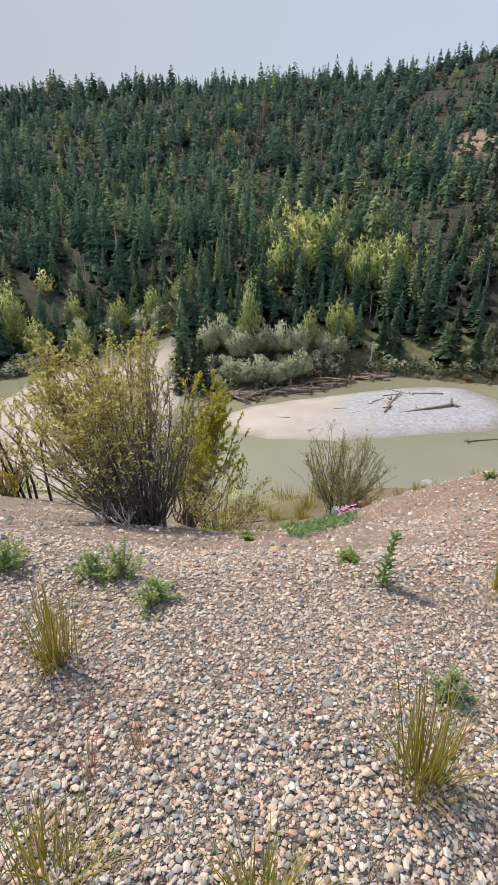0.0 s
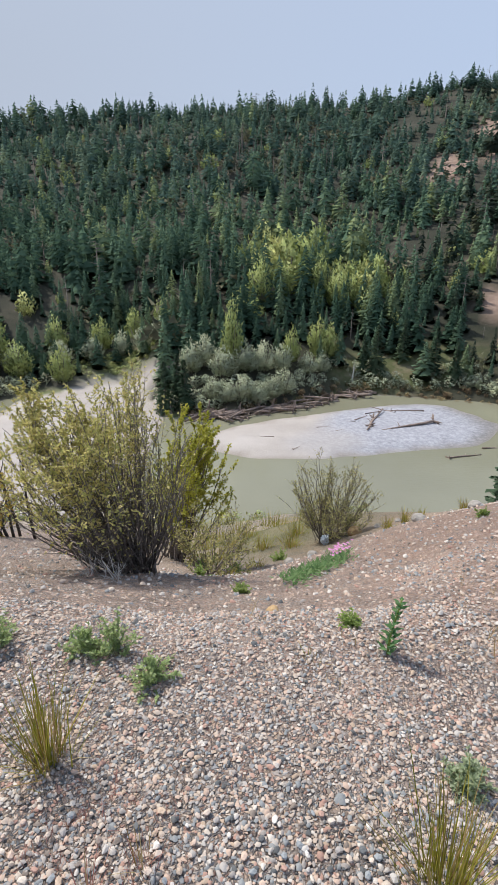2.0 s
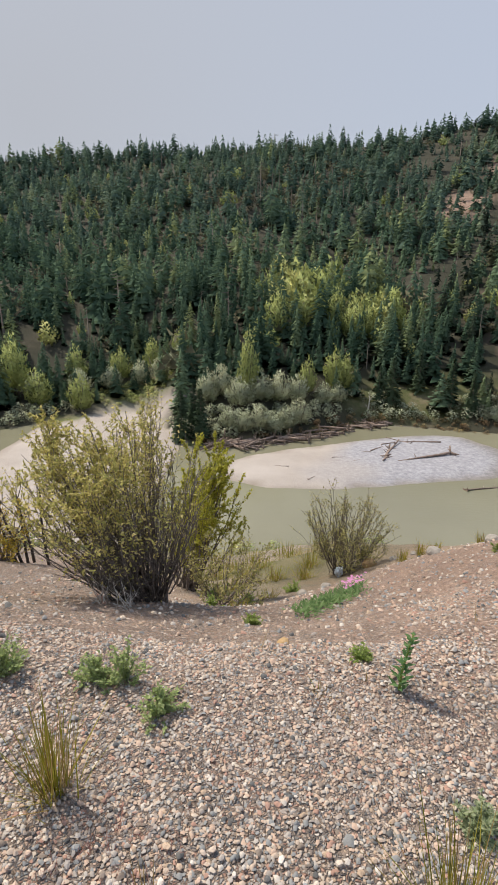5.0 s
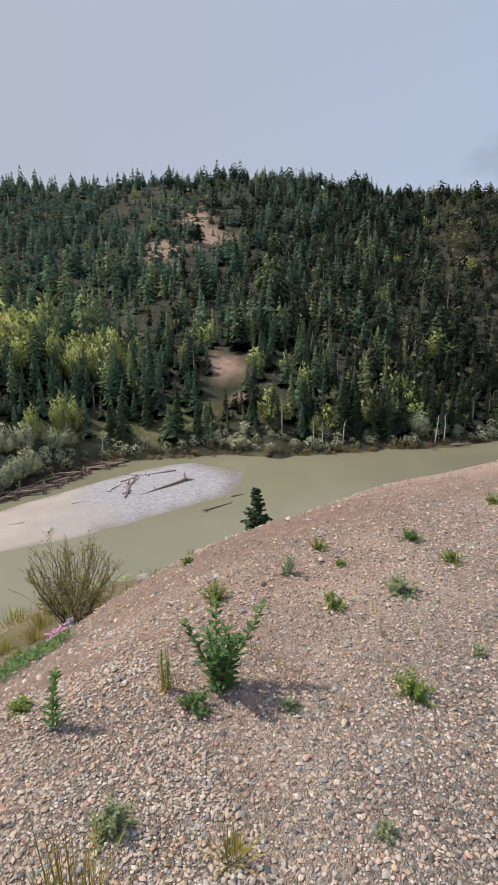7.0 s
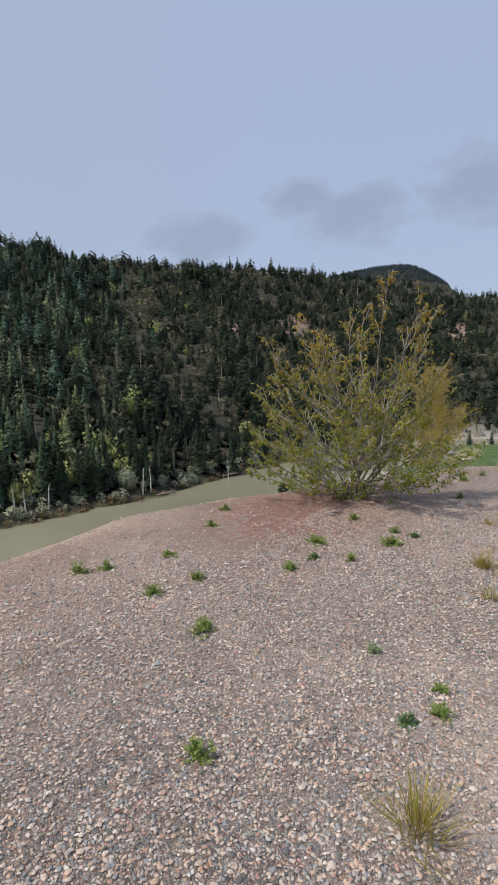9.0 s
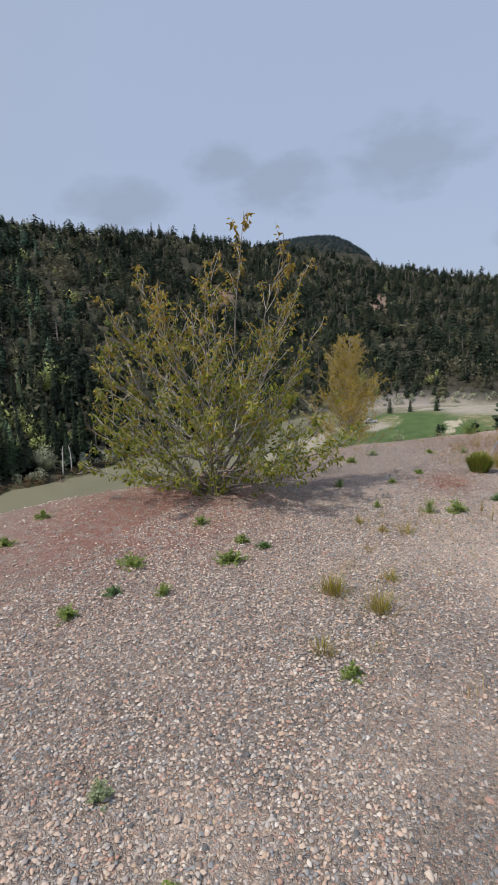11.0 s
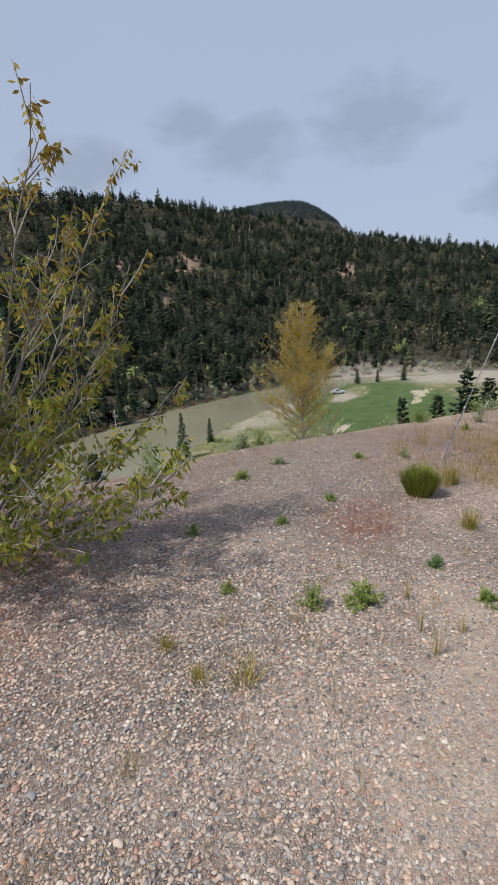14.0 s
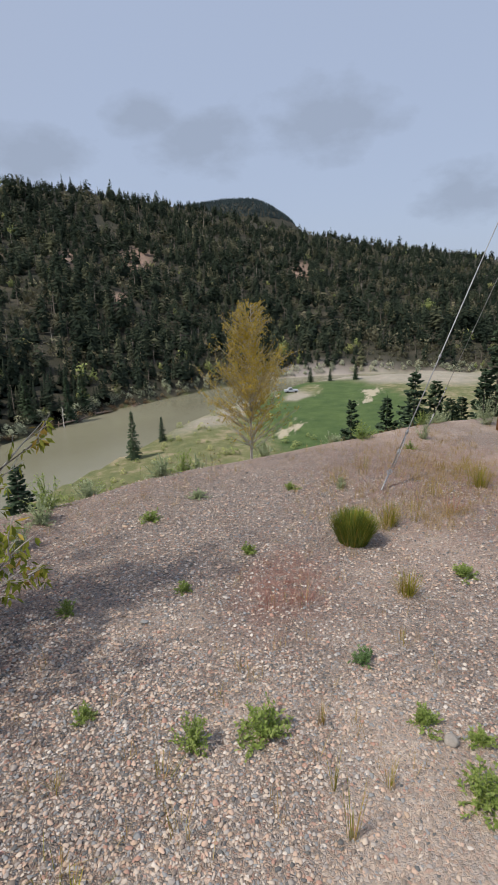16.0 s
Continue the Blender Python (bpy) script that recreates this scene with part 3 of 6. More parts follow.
ROUND_PINES = [conifer_template(44, s, 0.16 + 0.04 * (s % 3), True) for s in range(30, 36)]
FAR_CONIFERS = [conifer_template(40, s, 0.15 + 0.035 * (s % 4)) for s in range(12)]
CONIFERS = [conifer_template(170, s, 0.15 + 0.035 * (s % 3)) for s in range(10, 18)]
TUFTS = [tuft_template(s, 28, 0.68) for s in range(5)]
WANDS = [plume_template(s + 90, 15, 0.36, 4, 3.2) for s in range(6)]
PLUMES = [plume_template(s + 70, 36, 0.36, 7, 2.4) for s in range(6)]
SNAGS = [snag_template(s) for s in range(3)]


def hill_spots():
    """Tree sites all over the far hill."""
    rng = np.random.default_rng(11)
    out = []
    rho = 86.0
    while rho < 690:
        step = 2.3 + 0.0052 * rho
        n = int(rho * radians(172) / step)
        th = radians(-56) + radians(172) * (np.arange(n) + rng.uniform(0, 1, n)) / n
        rr = rho + rng.uniform(-0.5, 0.5, n) * step
        out.append(np.stack([rr * np.sin(th), rr * np.cos(th)], 1))
        if rho > 110:                                   # the downstream hill stands thicker
            n = int(rho * radians(68) / (step * 1.7))
            th = radians(34) + radians(68) * (np.arange(n) + rng.uniform(0, 1, n)) / n
            rr = rho + rng.uniform(-0.5, 0.5, n) * step
            out.append(np.stack([rr * np.sin(th), rr * np.cos(th)], 1))
        rho += step
    return np.concatenate(out)


def forest():
    rng = np.random.default_rng(12)
    p = hill_spots()
    x, y = p[:, 0], p[:, 1]
    rho, th = np.hypot(x, y), np.degrees(np.arctan2(x, y))
    z = height(x, y)
    el = np.degrees(np.arctan2(z - 1.5, rho))
    keep = (rho > table(th, *FOOT) + 5.0) & (rho < table(th, *RIDGE) + 14)
    bare = hill_bare(x, y, th, rho, z)
    open_ = wobble(x, y, 26.0, 3.0) + 0.6 * wobble(x, y, 9.0, 1.0)
    thin = np.where(th > 50, 0.03 + 0.35 * np.clip(wobble(x, y, 24.0, 8.0) + 0.5 * wobble(x, y, 8.0, 3.0) - 0.1, 0, 1), 0.0) + np.where((th > 14) & (th < 30) & (el > 6), 0.25, 0.0)
    keep &= ((bare < 0.3) | (rng.uniform(0, 1, len(x)) < np.where(el > 2, 0.30, 0.07))) & (rng.uniform(0, 1, len(x)) > np.clip(0.10 + thin + 0.8 * np.clip(open_ - 0.30, 0, 1), 0, 0.78))
    beach = blob(x, y, -25, 103, 10, 9) + blob(x, y, 33, 103, 10, 3.5)
    keep &= beach < 0.4
    keep &= ~(((th > -8) & (th < 8.5) & (rho < table(th, *FOOT) + 14)) | ((th >= 8.5) & (th < 13) & (rho < table(th, *FOOT) + 8)))        # willows and poplars there
    keep &= ~((np.abs(th - 26.4) < 2.0) & (el > -8.2) & (el < -3.4))        # an open slide of pink soil
    x, y, z, rho, th, el, open_ = (v[keep] for v in (x, y, z, rho, th, el, open_))
    n = len(x)
    pos = np.stack([x, y, z - 0.3], 1)
    u = rng.uniform(0, 1, n)
    grove = np.exp(-((th - 3.3) / 2.3) ** 2 - ((el + 1.9) / 1.7) ** 2) + np.exp(-((th - 12.2) / 2.2) ** 2 - ((el + 4.0) / 1.5) ** 2) + 0.7 * np.exp(-((th - 9.3) / 2.0) ** 2 - ((el + 0.6) / 0.8) ** 2) + 0.4 * np.exp(-((th - 8) / 5) ** 2 - ((el + 4) / 2.5) ** 2)
    yellow = 0.008 + 0.8 * np.clip(grove, 0, 1) + 0.05 * np.exp(-((el + 8) / 3) ** 2) + 0.05 * (wobble(x, y, 15, 4.0) > 0.75) + 0.10 * np.exp(-((th - 38) / 12) ** 2 - ((el + 8) / 3.5) ** 2)
    grey = np.exp(-((th - 1) / 8.5) ** 2 - ((el - 7.6) / 1.5) ** 2)            # a dying stand high on the hill
    brush = np.where(th > 44, 0.10 + 0.8 * np.clip(wobble(x, y, 30.0, 9.0) + 0.55 * wobble(x, y, 11.0, 5.0) - 0.05, 0, 1), 0.05 + 0.35 * grey)
    v = rng.uniform(0, 1, n)
    kind = np.where(u < yellow, 1, np.where(u > np.where(th > 50, 0.93, 0.95 - 0.22 * grey), 2, np.where(v < brush, 3, 0)))
    h = (rng.normal(7.2, 2.6, n) * (1 + 0.30 * wobble(x, y, 13.0, 7.0)) + 2.2 * np.clip((190 - rho) / 90, 0, 1)).clip(2.4, 15) * np.where(rng.uniform(0, 1, n) < 0.28, 0.55, 1.0) * np.where((rho > table(th, *RIDGE) - 8) & (rng.uniform(0, 1, n) < 0.12), 1.2, 1.0)
    tint = np.clip(0.36 + 0.20 * wobble(x, y, 40, 2.0) + 0.22 * wobble(x, y, 9.0, 5.0) + rng.normal(0, 0.26, n), 0, 1)
    turn = rng.uniform(0, 6.28, n)
    wide = rng.uniform(0.75, 1.6, n) * np.where(rho > 250, 1.15, 1.0)
    h = h * (1 - 0.14 * np.clip((th - 40) / 12, 0, 1)) * np.where(rho < table(th, *FOOT) + 22, 0.82, 1.0)
    h = h * np.where((np.abs(th - 26.6) < 2.4) & (el < -8.0), 0.6, 1.0)
    # darker olive needles take over between bearings 16 and 52
    olive_stand = rng.uniform(0, 1, n) < np.clip((th - 16) / 36, 0, 1.0)
    near = rho < 150
    size = np.stack([h * wide, h * wide, h], 1)
    # the higher the tree, the likelier it takes the needle colour with painted haze
    high = rng.uniform(0, 1, n) < np.clip((el - 1.5) / 7, 0, 0.85)
    for who, mat_, where in ((~olive_stand & ~high, NEEDLES, "green conifers"), (~olive_stand & high, HIGH_HAZE_NEEDLES, "haze-tinted green conifers"), (olive_stand, OLIVE_NEEDLES, "dark olive conifers")):
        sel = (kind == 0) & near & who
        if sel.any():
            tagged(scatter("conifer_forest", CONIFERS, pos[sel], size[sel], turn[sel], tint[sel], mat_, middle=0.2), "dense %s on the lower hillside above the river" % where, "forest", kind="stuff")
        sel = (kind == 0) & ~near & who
        tagged(scatter("conifer_forest", ROUND_PINES + FAR_CONIFERS[:4] if mat_ is OLIVE_NEEDLES else FAR_CONIFERS + ROUND_PINES[:2], pos[sel], size[sel], turn[sel], tint[sel], mat_, middle=0.2), "%s covering the hill to its skyline" % where, "forest", kind="stuff")
    sel = kind == 1
    size *= np.where(kind == 1, np.where(grove > 0.3, 1.1, 0.72), 1)[:, None]
    tagged(scatter("broadleaf_trees", PLUMES, pos[sel], size[sel] * 0.95, turn[sel], tint[sel], SPRING, middle=0.4), "yellow-green spring trees among the conifers", "trees", kind="stuff")
    sel = kind == 3
    tagged(scatter("hill_brush", WANDS, pos[sel], size[sel] * np.array([0.95, 0.95, 0.72]), turn[sel], tint[sel], BRUSH, middle=0.4), "grey-olive brush and bare young trees among the conifers", "shrubs", kind="stuff")
    sel = kind == 2
    tagged(scatter("dead_trees", SNAGS, pos[sel], size[sel] * np.array([1.3, 1.3, 0.9]), turn[sel], tint[sel], DEADWOOD, flat=True), "grey dead standing trees on the hillside", "trees", kind="stuff")


forest()


def pebble_template(seed):
    """A broken, blunt-edged stone, its underside left off."""
    r = random.Random(seed)
    v, f = [], []
    tip, lean = r.uniform(0, 6.283), r.uniform(0.0, 0.38)
    for j in range(3):
        a = 6.283 * (j + r.uniform(-0.3, 0.3)) / 3
        q = r.uniform(0.35, 0.72)
        v.append((q * math.cos(a), q * math.sin(a), 0.66 + lean * math.cos(a - tip) + r.uniform(-0.12, 0.12)))
    for j in range(6):
        a = 6.283 * (j + r.uniform(-0.35, 0.35)) / 6
        k = r.uniform(0.68, 1.25)
        v.append((k * math.cos(a), k * math.sin(a), -0.15 + r.uniform(-0.15, 0.3)))
    f.append((0, 1, 2))
    for j in range(3):
        k, a, b, c = (j + 1) % 3, 3 + 2 * j, 3 + (2 * j + 1) % 6, 3 + (2 * j + 2) % 6
        f += [(j, a, b), (j, b, k), (k, b, c)]
    return np.array(v), np.array(f)


def grit_template(seed):
    """A small chip of stone: a blunt point on five sides."""
    r = random.Random(seed)
    v = [(r.uniform(-0.3, 0.3), r.uniform(-0.3, 0.3), r.uniform(0.55, 0.9))]
    for j in range(5):
        a = 6.283 * (j + r.uniform(-0.3, 0.3)) / 5
        k = r.uniform(0.75, 1.25)
        v.append((k * math.cos(a), k * math.sin(a), r.uniform(-0.3, 0.2)))
    return np.array(v), np.array([(0, 1 + j, 1 + (j + 1) % 5) for j in range(5)])


PEBBLES = [pebble_template(s) for s in range(24)]
GRIT = [grit_template(s) for s in range(16)]


def gravel(density, lo, hi, x0, x1, y0, y1, rng, dense):
    n = int(density * (x1 - x0) * (y1 - y0))
    x, y = rng.uniform(x0, x1, n), rng.uniform(y0, y1, n)
    d = beyond_edge(x, y)
    bed = 0.5 + 0.5 * wobble(x, y, 0.9, 5.0) + 0.3 * wobble(x, y, 0.3, 2.0)
    k = (d < 4.5) & (rng.uniform(0, 1, n) < np.interp(d, (-1.6, 0.2), (1.0, 0.5)) * np.clip(dense(x, y) * (0.5 + 0.7 * bed) + 0.08, 0.05, 1))
    x, y = x[k], y[k]
    s = lo + (hi - lo) * rng.beta(1.2, 3.6, len(x))
    size = np.stack([s * rng.uniform(0.85, 1.4, len(x)), s * rng.uniform(0.7, 1.0, len(x)), s * rng.uniform(0.55, 1.0, len(x))], 1)
    return np.stack([x, y, height(x, y) + rng.uniform(0.05, 0.7, len(x)) * s], 1), size


def gravel_bed():
    rng = np.random.default_rng(21)
    sandy = lambda x, y: 0.75 * blob(x, y, 6.7, -0.95, 0.75, 0.35) + 0.6 * blob(x, y, 9.0, -1.75, 1.1, 0.45) + 0.5 * blob(x, y, 7.8, -1.7, 0.8, 0.4) + 0.45 * blob(x, y, 5.7, 0.4, 0.4, 0.25) + 0.45 * blob(x, y, 1.9, 1.0, 0.4, 0.25) + 0.4 * blob(x, y, 1.15, 1.8, 0.35, 0.25)
    stony = lambda x, y: 0.35 + 1.2 * blob(x, y, -0.2, 1.3, 2.1, 1.5) - sandy(x, y)
    path = lambda x, y: 0.85 + 0.3 * blob(x, y, 8.6, -0.8, 1.6, 0.8) + 0.4 * blob(x, y, 4.2, 0.0, 2.6, 1.6) + 0.5 * blob(x, y, 9.0, 0.6, 1.8, 1.4) - sandy(x, y)
    thin = lambda x, y: 0.48 - 0.45 * blob(x, y, 8.6, 2.3, 1.6, 1.0)
    parts = [gravel(8200, 0.0042, 0.0132, -1.7, 1.4, 0.68, 2.4, rng, stony), gravel(3100, 0.0045, 0.0150, 1.2, 6.0, -0.8, 3.3, rng, path), gravel(3300, 0.0045, 0.0150, 6.0, 10.2, -2.3, 2.1, rng, path),
             gravel(1250, 0.006, 0.017, 10.2, 14.0, -3.6, 2.0, rng, thin), gravel(520, 0.006, 0.024, -2.2, 5.5, 2.0, 5.4, rng, thin), gravel(60, 0.010, 0.032, -2.6, 4.5, 2.6, 8.2, rng, thin), gravel(1000, 0.006, 0.018, 5.5, 10.2, 2.1, 4.3, rng, thin), gravel(16, 0.014, 0.024, -2, 12, -1.5, 6.2, rng, thin)]
    pos, size = np.concatenate([p for p, _ in parts]), np.concatenate([s for _, s in parts])
    n = len(pos)
    pick = np.where(size.mean(1) < 0.0078, 24 + rng.integers(0, 16, n), rng.integers(0, 24, n))
    tagged(scatter("gravel", PEBBLES + GRIT, pos, size, rng.uniform(0, 6.28, n), rng.uniform(0, 1, n), PEBBLE, pick=pick, flat=True), "loose grey, tan and pinkish river gravel", "gravel", kind="stuff")


gravel_bed()

# ---- building helpers ----
def part(name, mesh, material, parent, label=""):
    """Links mesh data, or a Builder, as one mesh under a thing or a part."""
    me = mesh.mesh(name) if isinstance(mesh, Builder) else mesh
    if not me.materials:
        me.materials.append(material)
    ob = new(name, me)
    ob.parent = parent
    return tagged(ob, label)


class Builder:
    """Collects tubes, leaves and blades for one mesh."""

    def __init__(self, tint=0.4, smooth=True):
        self.v, self.f, self.tint, self.smooth, self.middle = [], [], tint, smooth, None

    def tube(self, pts, r0, r1, sides=5, cap=True):
        n, base = len(pts), len(self.v)
        for i, p in enumerate(pts):
            a = (pts[min(i + 1, n - 1)] - pts[max(i - 1, 0)]).normalized()
            side = a.orthogonal().normalized()
            up = a.cross(side)
            r = r0 + (r1 - r0) * i / max(1, n - 1)
            for k in range(sides):
                w = 6.2832 * k / sides
                self.v.append(tuple(p + side * (r * math.cos(w)) + up * (r * math.sin(w))))
        for i in range(n - 1):
            for k in range(sides):
                q = (k + 1) % sides
                a, b = base + i * sides, base + (i + 1) * sides
                self.f.append((a + k, a + q, b + q, b + k))
        if cap:
            self.f.append(tuple(base + (n - 1) * sides + k for k in range(sides)))
            self.f.append(tuple(base + k for k in reversed(range(sides))))

    def leaf(self, p, d, up, length, width):
        side = d.cross(up)
        side = side.normalized() if side.length > 1e-4 else d.orthogonal().normalized()
        nrm = side.cross(d)
        b = len(self.v)
        m = p + d * (length * 0.45) - nrm * (length * 0.06)
        self.v += [tuple(p), tuple(m + side * (width / 2)), tuple(p + d * length - nrm * (length * 0.18)), tuple(m - side * (width / 2))]
        self.f += [(b, b + 1, b + 2), (b, b + 2, b + 3)]

    def blade(self, p, d, length, width, bend, segs=3):
        """A thin tapering blade that bows outwards."""
        side = d.cross(Vector((0, 0, 1)))
        side = side.normalized() if side.length > 1e-4 else Vector((1, 0, 0))
        out = Vector((d.x, d.y, 0))
        b = len(self.v)
        for i in range(segs):
            s = i / segs
            q = p + d * (length * s) + (out * 0.6 - Vector((0, 0, 1)) * 0.35) * (bend * length * s * s)
            w = width * (1 - 0.6 * s) / 2
            self.v += [tuple(q - side * w), tuple(q + side * w)]
        s = 1.0
        self.v.append(tuple(p + d * length + (out * 0.6 - Vector((0, 0, 1)) * 0.35) * (bend * length)))
        for i in range(segs - 1):
            k = b + 2 * i
            self.f.append((k, k + 1, k + 3, k + 2))
        self.f.append((b + 2 * segs - 2, b + 2 * segs - 1, b + 2 * segs))

    def add(self, tv, tf, scale=1.0, at=(0, 0, 0)):
        b = len(self.v)
        self.v += [(x * scale + at[0], y * scale + at[1], z * scale + at[2]) for x, y, z in tv]
        self.f += [tuple(int(i) + b for i in t) for t in tf]

    def mesh(self, name):
        me = bpy.data.meshes.new(name)
        if self.middle is not None:
            faces = []
            for q in self.f:
                a, b, c = (Vector(self.v[i]) for i in q[:3])
                out = (a + b + c) / 3 - Vector((0, 0, self.middle if self.middle else (a.z + b.z + c.z) / 3 - 0.2))
                faces.append(tuple(reversed(q)) if (b - a).cross(c - a).dot(out) < 0 else q)
            self.f = faces
        me.from_pydata(self.v, [], self.f)
        me.attributes.new("tint", "FLOAT", "POINT").data.foreach_set("value", np.full(len(self.v), self.tint, np.float32))
        if self.smooth or self.middle is not None:
            me.shade_smooth()
        if self.middle is not None:
            v = np.array(self.v)
            n = v - np.array([0, 0, self.middle])
            if self.middle == 0:
                n = np.stack([v[:, 0], v[:, 1], 0.45 * np.hypot(v[:, 0], v[:, 1]) + 0.02], 1)
            n = n / (np.linalg.norm(n, axis=1) + 1e-6)[:, None] + np.random.default_rng(4).normal(0, 0.25, v.shape)
            me.normals_split_custom_set_from_vertices(n.tolist())
        return me


def on_ground(x, y, sink=0.0):
    return Vector((x, y, float(height(np.array([float(x)]), np.array([float(y)]))[0]) - sink))


def thing(name, at, label, category, group=""):
    ob = new(name)
    ob.location = at
    ob.empty_display_size = 0.1
    return tagged(ob, label, category, group)


def direction(r, az, tilt):
    """A unit way at an azimuth, tilted from upright."""
    return Vector((math.sin(tilt) * math.cos(az), math.sin(tilt) * math.sin(az), math.cos(tilt)))


def curve(p, d, length, up, wob, r, n=5):
    """Points of a limb from p along d that turns upwards (up > 0) or droops, with a wobble."""
    pts, q, d = [p.copy()], p.copy(), d.copy()
    for i in range(n):
        d = (d + Vector((r.gauss(0, wob), r.gauss(0, wob), up / n + r.gauss(0, wob * 0.5)))).normalized()
        q = q + d * (length / n)
        pts.append(q.copy())
    return pts, d


LEAF_WILLOW = leaf_material("willow_leaves", (0.330, 0.341, 0.116), (0.528, 0.484, 0.168), (0.693, 0.583, 0.263), 0.5)
LEAF_OLIVE = leaf_material("olive_leaves", (0.22, 0.22, 0.09), (0.34, 0.32, 0.13), (0.48, 0.42, 0.19), 0.45)
LEAF_THISTLE = leaf_material("thistle_leaves", (0.07, 0.15, 0.06), (0.11, 0.21, 0.085), (0.17, 0.28, 0.12), 0.35)
LEAF_GOLD = leaf_material("golden_leaves", (0.34, 0.25, 0.04), (0.46, 0.34, 0.055), (0.55, 0.42, 0.09), 0.45)
LEAF_LIME = leaf_material("lime_leaves", (0.333, 0.354, 0.054), (0.461, 0.451, 0.072), (0.576, 0.525, 0.120), 0.5)
LEAF_COTTON = leaf_material("cottonwood_leaves", (0.120, 0.156, 0.026), (0.248, 0.285, 0.046), (0.423, 0.414, 0.092), 0.45)
LEAF_COPPER = leaf_material("copper_young_leaves", (0.22, 0.14, 0.03), (0.38, 0.26, 0.055), (0.52, 0.42, 0.11), 0.45)
LEAF_GREEN = leaf_material("green_leaves", (0.20, 0.28, 0.07), (0.29, 0.38, 0.105), (0.40, 0.47, 0.17), 0.5)
LEAF_BLUE = leaf_material("blue_green_leaves", (0.12, 0.21, 0.08), (0.18, 0.29, 0.115), (0.25, 0.35, 0.16), 0.45)
LEAF_FRESH = leaf_material("fresh_pale_leaves", (0.27, 0.35, 0.14), (0.38, 0.46, 0.20), (0.48, 0.54, 0.28), 0.5)
LEAF_SAGE = leaf_material("sage_leaves", (0.28, 0.35, 0.20), (0.39, 0.45, 0.27), (0.49, 0.53, 0.36), 0.5)
BLADE_GREEN = leaf_material("rush_blades", (0.20, 0.21, 0.03), (0.30, 0.28, 0.04), (0.42, 0.33, 0.08), 0.3)
BLADE_DARK = leaf_material("dark_grass_blades", (0.10, 0.16, 0.03), (0.17, 0.23, 0.045), (0.26, 0.29, 0.07), 0.25)
BLADE_DRY = leaf_material("straw_blades", (0.26, 0.17, 0.06), (0.38, 0.27, 0.11), (0.48, 0.38, 0.20), 0.25)
BLADE_RED = leaf_material("reddish_stems", (0.30, 0.12, 0.10), (0.42, 0.19, 0.15), (0.46, 0.29, 0.21), 0.2)
PETAL = leaf_material("pink_petals", (0.55, 0.16, 0.40), (0.68, 0.28, 0.55), (0.75, 0.42, 0.62), 0.3)
STEM = bark_material("shrub_stems", (0.075, 0.06, 0.053), (0.30, 0.26, 0.235), 30)
GREY_BARK = bark_material("grey_young_bark", (0.12, 0.105, 0.09), (0.30, 0.275, 0.24), 25)
PALE_BARK = bark_material("pale_young_bark", (0.30, 0.28, 0.245), (0.54, 0.51, 0.46), 25)
DARK_STEM = bark_material("dark_dead_stems", (0.035, 0.03, 0.028), (0.10, 0.085, 0.075), 20)


